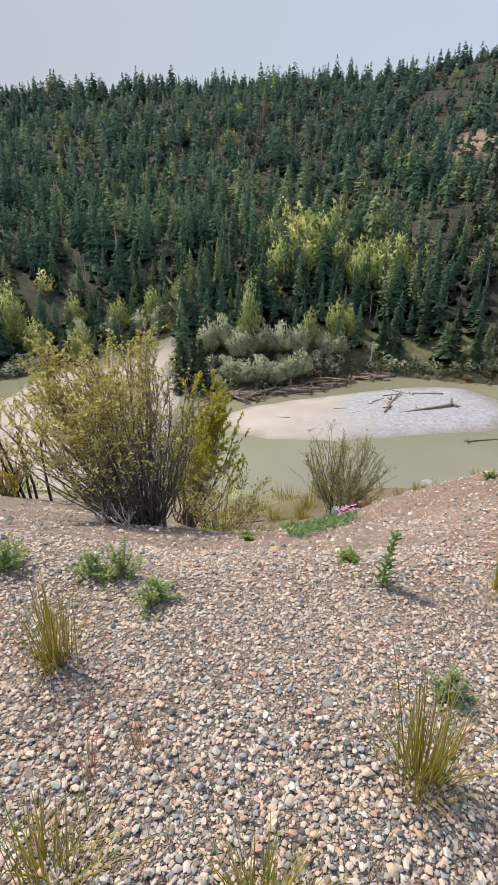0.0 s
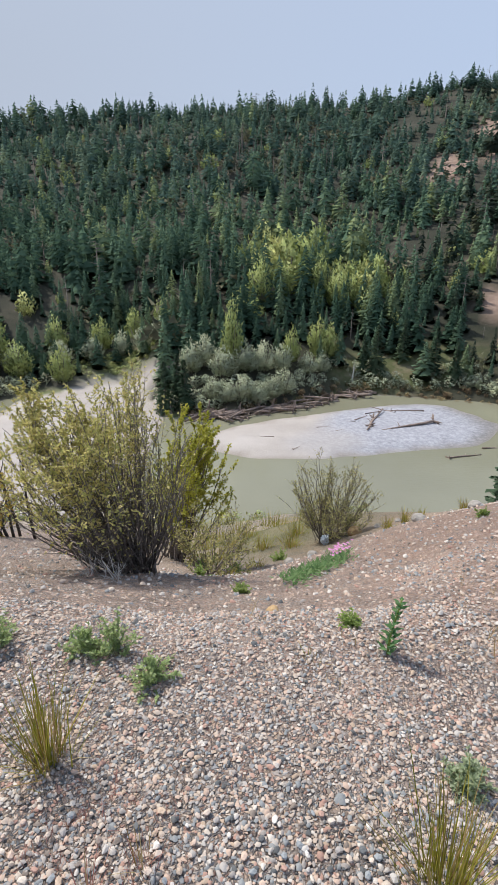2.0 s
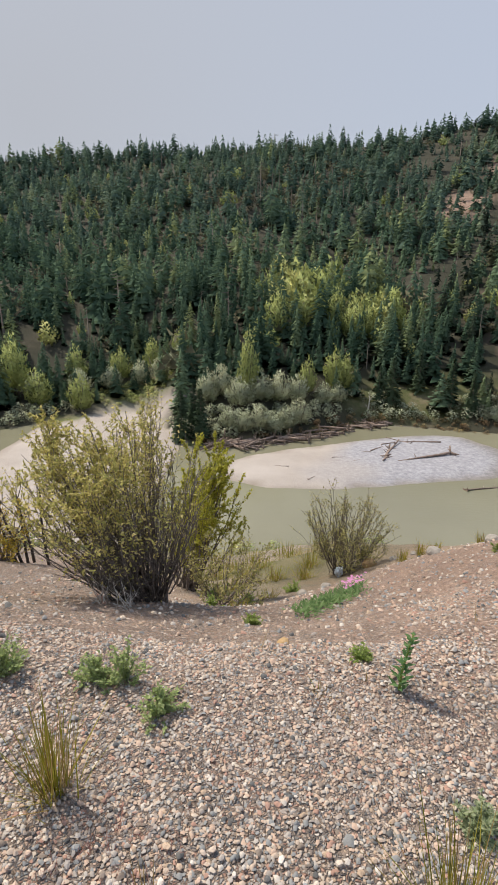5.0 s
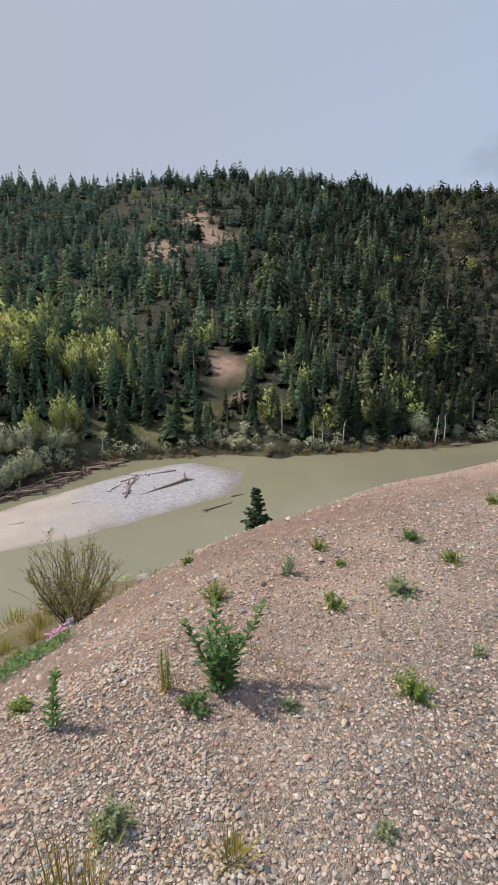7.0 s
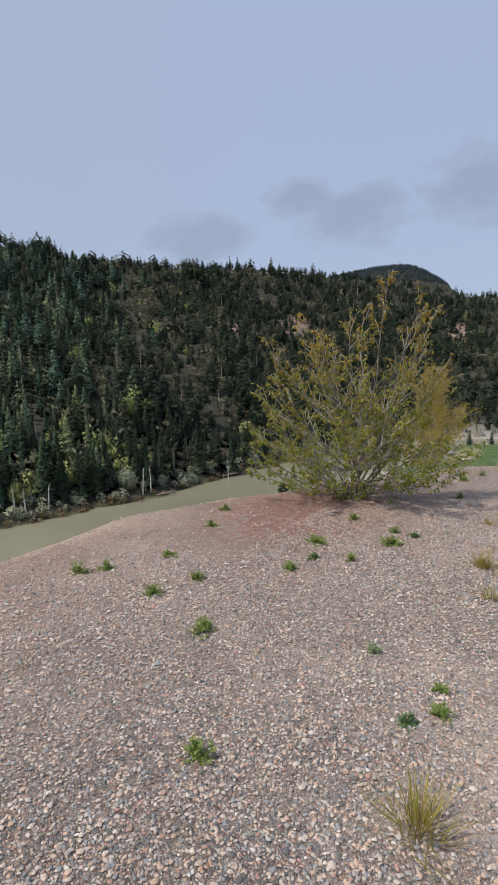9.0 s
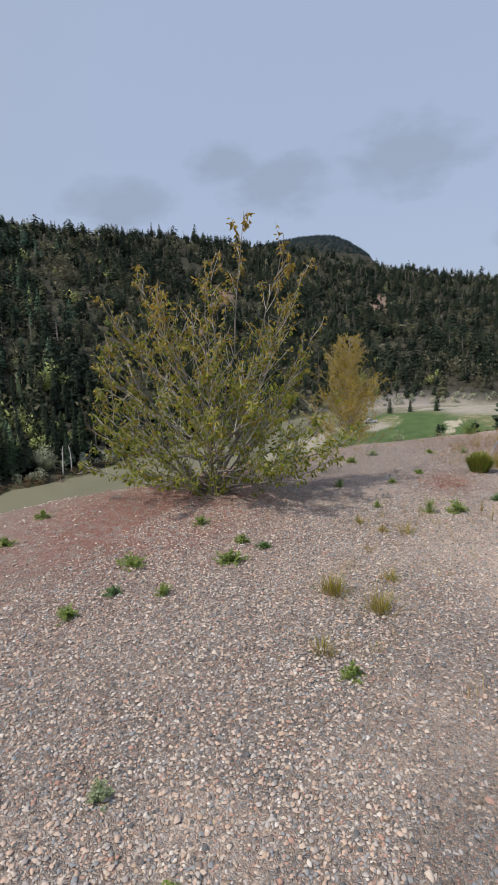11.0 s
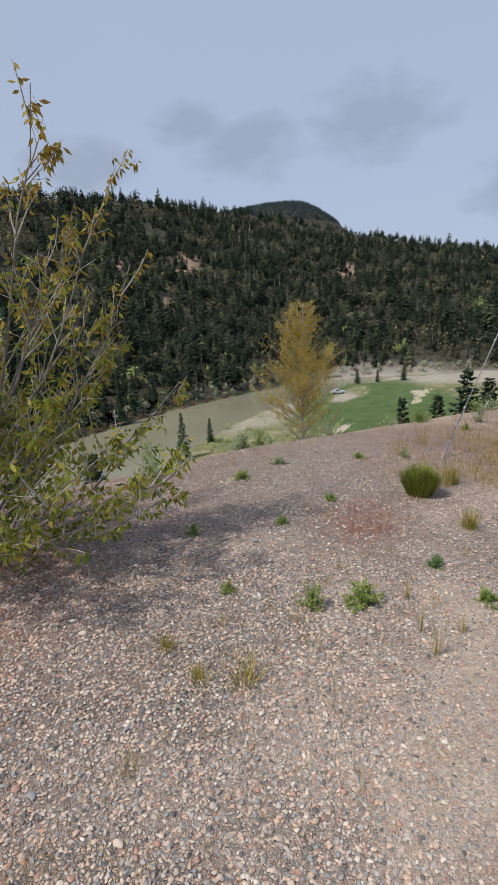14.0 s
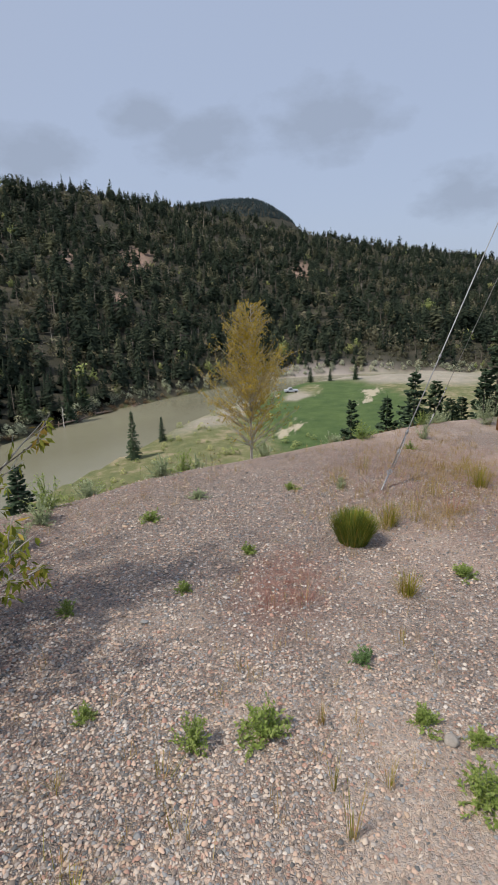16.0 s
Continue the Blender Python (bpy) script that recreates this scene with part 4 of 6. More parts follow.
# ---- bushes and trees on and below the terrace ----
def bush(at, rx, ry, high, stems, leaves, seed, label, leaf, shift=(0, 0), leafy=None, leaf_size=0.05, twigs=9, thick=0.011, name="willow_bush", bark=None, droop=0.5):
    """A many-stemmed bush: stems from one stool that arch out to a rounded crown, forked twigs, and small leaves where leafy(x, z) says so."""
    r = random.Random(seed)
    ob = thing(name, at, label, "bush")
    bark = bark or STEM
    leafy = leafy or (lambda x, z: 1.0)
    twig, foliage = Builder(), Builder(smooth=False)
    shoots, weights = [], []
    for i in range(stems):
        wood = Builder()
        q, a = r.random() ** 0.55, r.uniform(0, 6.283)
        tip = Vector((shift[0] + rx * q * math.cos(a), shift[1] + ry * q * math.sin(a), high * (1 - droop * q ** 2.2) * r.uniform(0.74, 1.03)))
        if r.random() < 0.25:
            tip *= r.uniform(0.45, 0.8)
        root = Vector((0.06 * tip.x + r.gauss(0, 0.035) * high, 0.06 * tip.y + r.gauss(0, 0.035) * high, -0.06))
        mid = root + Vector(((tip.x - root.x) * r.uniform(0.5, 0.75), (tip.y - root.y) * r.uniform(0.5, 0.75), tip.z * r.uniform(0.38, 0.5)))
        pts = []
        for j in range(8):
            k = j / 7
            p = root.lerp(mid, k).lerp(mid.lerp(tip, k), k)
            pts.append(p + Vector((r.gauss(0, 0.011), r.gauss(0, 0.011), r.gauss(0, 0.008))) * (high * (j > 0)))
        wood.tube(pts, thick * r.uniform(0.5, 1.25), 0.0016 * high, 5)
        part("stem", wood, bark, ob)
        for k in range(r.randint(twigs - 3, twigs + 3)):
            w = r.uniform(0.28, 1.0) * 6.99
            b = int(min(6, w))
            q_ = pts[b].lerp(pts[b + 1], w - b)
            e = ((pts[b + 1] - pts[b]).normalized() + Vector((r.gauss(0, 0.5), r.gauss(0, 0.5), r.gauss(0.05, 0.35)))).normalized()
            tw, _ = curve(q_, e, high * r.uniform(0.07, 0.19), 0.15, 0.12, r, 3)
            twig.tube(tw, 0.0015 * high, 0.0006 * high, 3, False)
            shoots.append(tw)
            weights.append(leafy(tw[-1].x, tw[-1].z / high))
            if r.random() < 0.6:
                e = (e + Vector((r.gauss(0, 0.6), r.gauss(0, 0.6), r.gauss(0.1, 0.3)))).normalized()
                fork, _ = curve(tw[1], e, high * r.uniform(0.05, 0.11), 0.1, 0.12, r, 2)
                twig.tube(fork, 0.0010 * high, 0.0005 * high, 3, False)
                shoots.append(fork)
                weights.append(0.7 * leafy(fork[-1].x, fork[-1].z / high))
        shoots.append(pts[5:])
        weights.append(1.5 * leafy(tip.x, tip.z / high))
    for tw in r.choices(shoots, weights, k=leaves):
        w = (len(tw) - 1.01) * max(r.random(), r.random())
        q_ = tw[int(w)].lerp(tw[int(w) + 1], w % 1)
        d = (tw[-1] - tw[0]).normalized() * 0.8 + Vector((r.gauss(0, 0.7), r.gauss(0, 0.7), r.gauss(-0.15, 0.6)))
        foliage.leaf(q_, d.normalized(), Vector((r.gauss(0, 0.5), r.gauss(0, 0.5), 1)).normalized(), leaf_size * r.uniform(0.55, 1.3), leaf_size * 0.52 * r.uniform(0.7, 1.2))
    tagged(part("twig_mass", twig, bark, ob), kind="stuff")
    tagged(part("foliage", foliage, leaf, ob), kind="stuff")
    return ob


def willow_leafy(x, z):
    """Leaves crowd the upper side away from the bare half."""
    return max(0.03, min(1.0, (z - 0.38) * 2.4)) * max(0.09, min(1.0, 0.62 - 1.5 * x))


bush(on_ground(-0.52, 3.85), 0.78, 0.75, 1.62, 150, 22000, 3, "large yellow-green willow bush with many dark bare stems", LEAF_WILLOW, (-0.26, 0.0), willow_leafy, 0.030, 13, 0.009, droop=0.42)
bush(on_ground(-0.72, 7.0), 0.66, 0.66, 2.2, 44, 20000, 5, "dense lime-green willow bush beside the large willow", LEAF_LIME, (0.30, 0), lambda x, z: 0.1 + max(0.0, z - 0.3), 0.042, 9, 0.016)
bush(on_ground(-0.1, 5.7), 0.62, 0.5, 1.0, 34, 1900, 6, "low sparse willow bush with thin grey twigs", LEAF_OLIVE, (0.15, 0), None, 0.042, 8, 0.006)
bush(on_ground(1.78, 8.35), 0.85, 0.85, 1.65, 80, 9500, 8, "small willow bush with thin bare stems and few leaves", LEAF_OLIVE, (0.02, 0), None, 0.034, 11, 0.009, droop=0.5)
bush(on_ground(-2.95, 6.2), 0.45, 0.45, 0.95, 30, 3200, 12, "yellow leafy bush on the slope below the terrace", LEAF_GOLD, leaf_size=0.035)
bush(on_ground(23.5, 6.4), 1.2, 1.2, 2.4, 30, 1500, 14, "half-bare brownish bush below the terrace rim", LEAF_GOLD, leaf_size=0.07, thick=0.02)
bush(on_ground(20.6, 3.4), 1.3, 1.3, 2.3, 30, 2200, 15, "sparse olive bush below the terrace rim", LEAF_OLIVE, leaf_size=0.07, thick=0.02)
bush(on_ground(26.5, 5.8), 1.7, 1.5, 2.7, 38, 3200, 16, "yellowish bush growing beside the golden poplar", LEAF_GOLD, leaf_size=0.08, thick=0.02)
bush(on_ground(17.8, 4.6), 1.1, 1.1, 1.9, 26, 2000, 17, "green bush below the terrace rim", LEAF_GREEN, leaf_size=0.06, thick=0.015)


def dead_stems(at, high, n, seed):
    r = random.Random(seed)
    ob = thing("dead_sapling", at, "dead dark leafless sapling stems on the slope", "bush")
    for i in range(n):
        w = Builder()
        pts, _ = curve(Vector((r.gauss(0, 0.12), r.gauss(0, 0.12), -0.05)), direction(r, r.uniform(2.4, 3.9), r.uniform(0.05, 0.22)), high * r.uniform(0.6, 1), 0.0, 0.04, r, 5)
        w.tube(pts, 0.022, 0.008, 6)
        for k in range(4):
            q = pts[r.randint(2, 5)]
            tw, _ = curve(q, direction(r, r.uniform(0, 6.28), 0.7), high * 0.2, 0.2, 0.1, r, 3)
            w.tube(tw, 0.008, 0.003, 3, False)
        part("stem", w, DARK_STEM, ob)


dead_stems(on_ground(-2.72, 6.45), 1.5, 5, 2)


def cottonwood(at, high, seed):
    """A young cottonwood: several pale stems from one base, upswept branches, hanging leaves."""
    r = random.Random(seed)
    ob = thing("young_cottonwood", at, "young cottonwood tree with pale branches and sparse olive leaves", "tree")
    foliage, twigs = Builder(smooth=False), Builder()
    shoots = []
    young = Builder(smooth=False)
    tips = [(0.11, -0.54, 3.36), (0.24, -0.96, 3.08), (1.03, -0.99, 2.8), (1.05, -1.5, 1.25), (-0.2, 0.75, 2.75), (-0.1, 1.3, 2.3), (0.0, 1.65, 1.7), (0.2, 1.85, 1.0), (-0.7, 0.2, 2.45), (-0.9, -0.5, 2.1),
            (0.8, 0.6, 2.4), (-1.0, 0.8, 1.4), (-1.1, -0.6, 1.1), (0.9, 1.2, 1.25), (0.0, -1.6, 0.55), (-0.7, -1.2, 0.6), (0.7, -1.5, 0.4), (1.4, -0.3, 1.7), (1.2, 0.7, 0.9), (0.0, 1.6, 0.45), (-0.3, -0.3, 2.8), (0.4, 0.15, 2.95), (-0.9, 1.2, 0.5), (-1.3, 0.1, 0.6), (0.2, -1.0, 2.2), (0.4, -1.1, 1.7), (-0.1, -1.2, 1.3), (0.6, -0.9, 2.5), (-0.4, -0.9, 1.8), (0.3, -1.4, 0.9), (0.8, -1.2, 2.1), (0.3, 1.5, 1.2), (-0.4, 1.4, 1.0), (-1.2, 0.5, 1.0), (-1.0, -1.0, 1.3), (-0.6, -1.5, 0.9), (0.9, -0.9, 1.5), (-0.5, 1.0, 1.9), (-0.8, 0.9, 1.9), (-1.2, -0.3, 1.5), (0.1, 1.8, 0.75), (0.2, -1.8, 0.8), (-0.5, 0.4, 2.3), (0.1, 1.1, 2.0)]
    for tip in tips:
        w = Builder()
        tip = Vector(tip) * (high / 3.4)
        k = tip.length / high
        side_ = math.hypot(tip.x, tip.y)
        root = Vector((0.03 * tip.x, 0.03 * tip.y, -0.08 if tip.z > 0.85 * high else max(-0.06, tip.z * r.uniform(-0.05, 0.5))))
        mid = root.lerp(tip, 0.5) + Vector((0.10 * tip.x, 0.10 * tip.y, -0.10 * side_))
        pts = []
        for j in range(10):
            s = j / 9
            p = root.lerp(mid, s).lerp(mid.lerp(tip, s), s)
            pts.append(p + Vector((r.gauss(0, 0.018), r.gauss(0, 0.018), r.gauss(0, 0.012))) * (j > 0))
        w.tube(pts, 0.018 * (0.35 + 0.65 * k), 0.003, 6)
        part("limb", w, GREY_BARK, ob)
        for b in range(int(15 * k) + 6):
            s = r.uniform(1.6, 8.9)
            q = pts[int(s)].lerp(pts[int(s) + 1], s % 1)
            ax = (pts[int(s) + 1] - pts[int(s)]).normalized()
            e = (ax * 0.8 + direction(r, r.uniform(0, 6.283), 1.35) * r.uniform(0.4, 0.95)).normalized()
            ln = high * r.uniform(0.07, 0.21) * (1.2 - 0.085 * s)
            tw, _ = curve(q, e, ln, 0.2, 0.10, r, 4)
            twigs.tube(tw, 0.0055, 0.002, 4, False)
            shoots.append((tw, 1.0))
            for f in range(2):
                j = r.randint(1, 3)
                fork, _ = curve(tw[j], (e + Vector((r.gauss(0, 0.6), r.gauss(0, 0.6), r.gauss(0.05, 0.35)))).normalized(), ln * r.uniform(0.3, 0.6), 0.1, 0.12, r, 3)
                twigs.tube(fork, 0.003, 0.0014, 3, False)
                shoots.append((fork, 0.8))
        shoots.append((pts[6:], 1.6))
    for i in range(46):                                 # leafy suckers about the foot
        a, ln = r.uniform(0, 6.283), r.uniform(0.25, 0.75)
        pts, _ = curve(Vector((0.12 * math.cos(a), 0.12 * math.sin(a), -0.03)), direction(r, a, r.uniform(0.3, 1.25)), ln, 0.35, 0.10, r, 4)
        twigs.tube(pts, 0.005, 0.002, 4, False)
        shoots.append((pts, 2.2))
    for tw, _ in r.choices(shoots, [q_[1] for q_ in shoots], k=15500):
        s = (len(tw) - 1.01) * max(r.random(), r.uniform(0.1, 1.0))
        q = tw[int(s)].lerp(tw[int(s) + 1], s % 1)
        d = (Vector((r.gauss(0, 0.55), r.gauss(0, 0.55), -0.6 + r.gauss(0, 0.45)))).normalized()
        (young if r.random() < max(0.0, q.z / high) ** 1.5 * 1.2 else foliage).leaf(q + d * 0.012, d, Vector((r.gauss(0, 1), r.gauss(0, 1), r.gauss(0.3, 0.6))).normalized(), r.uniform(0.040, 0.074), r.uniform(0.017, 0.029))
    tagged(part("twig_mass", twigs, PALE_BARK, ob), kind="stuff")
    tagged(part("foliage", foliage, LEAF_COTTON, ob), kind="stuff")
    tagged(part("young_foliage", young, LEAF_COPPER, ob, "copper-tinted young leaves"), kind="stuff")


cottonwood(on_ground(9.3, 1.95), 3.3, 7)


def poplar(at, high, seed):
    """A slender golden poplar with steep limbs and a bare lower trunk."""
    r = random.Random(seed)
    ob = thing("golden_poplar", at, "tall slender poplar with golden spring leaves and pale trunk", "tree")
    w, limbs, foliage = Builder(), Builder(), Builder(smooth=False)
    trunk, _ = curve(Vector((0, 0, -0.2)), Vector((0.01, 0, 1)), high, 0.05, 0.012, r, 12)
    w.tube(trunk, 0.10, 0.012, 8)
    shoots = [(trunk[7:], 0.8)]
    for i in range(150):
        s = 4.3 + 7.6 * r.random() ** 1.05
        q = trunk[int(min(s, 11.99))].lerp(trunk[int(min(s, 11.99)) + 1], s % 1)
        ln = 3.9 * min(1.0, 0.45 + (s - 4.3) / 2.6) * (1.02 - (s - 4.3) / 7.7) ** 0.7 * r.uniform(0.5, 1.12) + 0.15
        pts, _ = curve(q, direction(r, r.uniform(0, 6.283), r.uniform(0.7, 1.15)), ln, 0.15, 0.07, r, 5)
        limbs.tube(pts, 0.024, 0.006, 4, False)
        dense = min(1.0, max(0.12, (s - 4.4) / 1.8)) * ln
        shoots.append((pts, dense))
        for k in range(5):
            a = r.randint(1, 4)
            tw, _ = curve(pts[a], ((pts[a + 1] - pts[a]).normalized() + Vector((r.gauss(0, 0.5), r.gauss(0, 0.5), r.gauss(0.1, 0.3)))).normalized(), ln * 0.4, 0.2, 0.1, r, 3)
            limbs.tube(tw, 0.009, 0.004, 3, False)
            shoots.append((tw, dense * 0.45))
    for tw, _ in r.choices(shoots, [q_[1] for q_ in shoots], k=14500):
        s = r.uniform(0.2, len(tw) - 1.01)
        q = tw[int(s)].lerp(tw[int(s) + 1], s % 1) + Vector((r.gauss(0, 0.06), r.gauss(0, 0.06), r.gauss(0, 0.06)))
        foliage.leaf(q, Vector((r.gauss(0, 1), r.gauss(0, 1), r.gauss(-0.4, 0.7))).normalized(), Vector((r.gauss(0, 1), r.gauss(0, 1), 0.5)).normalized(), r.uniform(0.065, 0.115), r.uniform(0.045, 0.075))
    part("trunk", w, PALE_BARK, ob)
    tagged(part("limb_mass", limbs, PALE_BARK, ob), kind="stuff")
    tagged(part("foliage", foliage, LEAF_GOLD, ob), kind="stuff")


poplar(on_ground(33.9, 5.2), 12.3, 4)


# ---- single conifers and river-bank trees ----
def spruce_kind(seed, tint, slim):
    """One spruce ten metres tall, for copying."""
    r = random.Random(seed)
    ob = thing("spruce", (0, 0, 0), "dark green spruce standing near the river", "tree", "single conifers")
    w, c = Builder(), Builder(tint, False)
    w.tube([Vector((0, 0, -0.4)), Vector((0.03, 0, 4)), Vector((0, 0.02, 9.4))], 0.16, 0.02, 7)
    for i in range(280):
        k = ((i + r.random()) / 280) ** 1.15
        a, z = 2.4 * i + r.uniform(-0.4, 0.4), 0.7 + 8.9 * k
        ln = 10 * slim * (1 - k) ** 0.8 * r.choice((0.4, 0.7, 0.9, 1.0, 1.2)) + 0.14
        droop = -0.38 + 0.75 * k + r.gauss(0, 0.24)
        d = Vector((math.cos(a), math.sin(a), droop)).normalized()
        for j in range(5):
            s = 0.25 + 0.75 * j / 5
            q = Vector((0, 0, z)) + d * (ln * s)
            for sg in (-1, 1):
                e = (d + Vector((-math.sin(a), math.cos(a), r.gauss(-0.15, 0.2))) * sg * r.uniform(0.4, 0.9)).normalized()
                c.leaf(q, e, Vector((r.gauss(0, 0.5), r.gauss(0, 0.5), 1)).normalized(), (0.18 + 0.30 * ln * (1.1 - s)) * r.uniform(0.7, 1.2), 0.17 + 0.11 * ln)
    c.blade(Vector((0, 0, 9.2)), Vector((0, 0, 1)), 0.8, 0.1, 0.0)
    part("trunk", w, BARK, ob)
    c.middle = 0
    part("crown", c, SPRUCE, ob)
    return ob


def leafy_kind(name, seed, material, label, lobes, group):
    """One broad-leaved tree a unit tall, for copying."""
    r = random.Random(seed)
    ob = thing(name, (0, 0, 0), label, "tree", group)
    w, c = Builder(), Builder(r.uniform(0.25, 0.75), False)
    for i in range(4):
        pts, _ = curve(Vector((0, 0, -0.03)), direction(r, r.uniform(0, 6.28), r.uniform(0.05, 0.4)), 0.75, 0.15, 0.06, r, 4)
        w.tube(pts, 0.016, 0.004, 5)
    c.middle = 0.4
    tv, tf = plume_template(seed + 50, lobes, 0.36)
    c.add(tv, tf)
    part("trunk", w, BARK, ob)
    part("crown", c, material, ob)
    return ob


def place(kinds, spots, seed, fresh=True):
    """The first spots take the originals themselves, the rest are copies."""
    r = random.Random(seed)
    for i, (x, y, h, wide) in enumerate(spots):
        ob = kinds[i % len(kinds)]
        m = Matrix.Translation(on_ground(x, y, 0.05)) @ Matrix.Rotation(r.uniform(0, 6.28), 4, "Z") @ Matrix.Diagonal((h * wide, h * wide, h, 1))
        if fresh and i < len(kinds):
            ob.matrix_basis = m
        else:
            c = copy_thing(ob, Matrix.Identity(4))
            c.matrix_basis = m


SPRUCES = [spruce_kind(31, 0.4, 0.18), spruce_kind(32, 0.6, 0.20), spruce_kind(33, 0.3, 0.16)]
# x, y, height and breadth against the model of ten metres
place(SPRUCES, ((22.6, 39.4, 0.98, 1.35), (-12.6, 85.5, 0.95, 1.1), (-9.2, 85.0, 0.92, 1.15), (-10.8, 88.0, 0.8, 1.1), (27, 101.5, 1.0, 1.0), (24.5, 102, 0.8, 1.0), (61, 88, 1.05, 0.9),
               (85, 38.5, 0.86, 0.8), (97, 38.5, 0.5, 1.1), (43.5, 0.4, 1.00, 0.89), (44.6, -0.8, 0.74, 0.89), (46, -2, 1.03, 1.09), (45, -3.8, 1.16, 1.09), (47, -5.4, 1.20, 0.99), (47.5, -7.3, 1.08, 1.09), (46, -9.2, 1.51, 0.89),
               (47, -11.5, 1.31, 0.99), (44, -13.8, 1.39, 0.99), (45.5, -2.9, 0.77, 0.99), (46, -6.3, 1.03, 1.09), (45, -8.3, 1.16, 0.99), (48, -10.3, 1.23, 0.99), (43, -10.8, 0.93, 1.09), (18.6, 7.7, 0.34, 1.4)), 1)
place(SPRUCES, ((38, 100, 0.95, 1), (41, 97, 0.8, 1.1), (52, 93, 0.9, 1.0), (56, 90, 0.75, 1.1), (68, 84, 1.1, 1.1), (71, 83, 0.95, 1.2), (74, 81, 1.05, 1.1), (77, 80, 0.9, 1.1), (88, 76, 1.1, 1.0), (94, 76, 1.0, 1.0),
               (104, 73, 1.05, 1.0), (112, 68, 1.1, 1.0), (120, 69, 1.0, 1.1), (174, 20, 0.5, 1.25), (177, 14, 0.42, 1.3), (179, 6, 0.55, 1.25), (33, 104.5, 0.85, 1.0)), 2, False)
WILLOWS = [leafy_kind("riverside_willow", s, WILLOW_GREY, "grey-green willow on the far river bank", 85, "riverside willows") for s in (1, 2, 3)]
place(WILLOWS, ((-9, 95, 6.5, 1.1), (-6.5, 97, 6.8, 1.1), (-4.5, 88, 4.2, 1.5), (-2, 87, 4.6, 1.5), (0.5, 88, 5.0, 1.5), (3, 88, 4.4, 1.5), (5.5, 90, 4.6, 1.4), (8, 92, 5.2, 1.3), (-3, 93, 6.2, 1.3), (1, 95, 6.0, 1.4),
               (4.5, 96, 6.3, 1.2), (8, 97, 5.5, 1.2), (-17, 113, 5.5, 1.2), (-21, 114, 5.5, 1.2), (-26, 116, 6, 1.2), (-32, 113, 6, 1.3), (-38, 110, 6, 1.3), (-46, 106, 5.5, 1.4), (-53, 103, 5, 1.5), (-61, 101, 5, 1.5), (13, 98, 4.6, 1.3), (16, 100, 4.2, 1.3), (44, 95, 2.6, 1.8), (48, 91, 2.8, 1.8),
               (83, 77, 5.5, 1.4)), 3)
YELLOWS = [leafy_kind("poplar_tree", s, SPRING, "yellow-green poplar on the far river bank", 85, "riverside poplars") for s in (11, 12)]
place(YELLOWS, ((-1.4, 97, 12.0, 0.52), (15.5, 103, 9.0, 0.7), (18, 104, 7.5, 0.8), (10, 100, 7.5, 0.7), (5, 122, 11, 1.0), (9, 125, 10, 1.1), (19, 128, 11, 0.9), (23, 124, 10, 1.0), (27, 127, 9, 1.1), (-36, 104, 8, 1.0), (-50, 106, 13, 0.8), (-57, 104, 7, 1.2), (-64, 103, 8, 1.1), (-31, 118, 8, 0.9), (-24, 121, 7.5, 0.9), (-40, 115, 9, 0.8), (-17, 118, 7, 0.9),
               (-44, 103, 8, 1.1), (63, 86, 5, 1.1), (58, 92, 5, 1.0)), 4)


DRY_BRUSH = needle_material("dry_brush", (0.20, 0.13, 0.08), (0.30, 0.21, 0.12), (0.36, 0.29, 0.15))


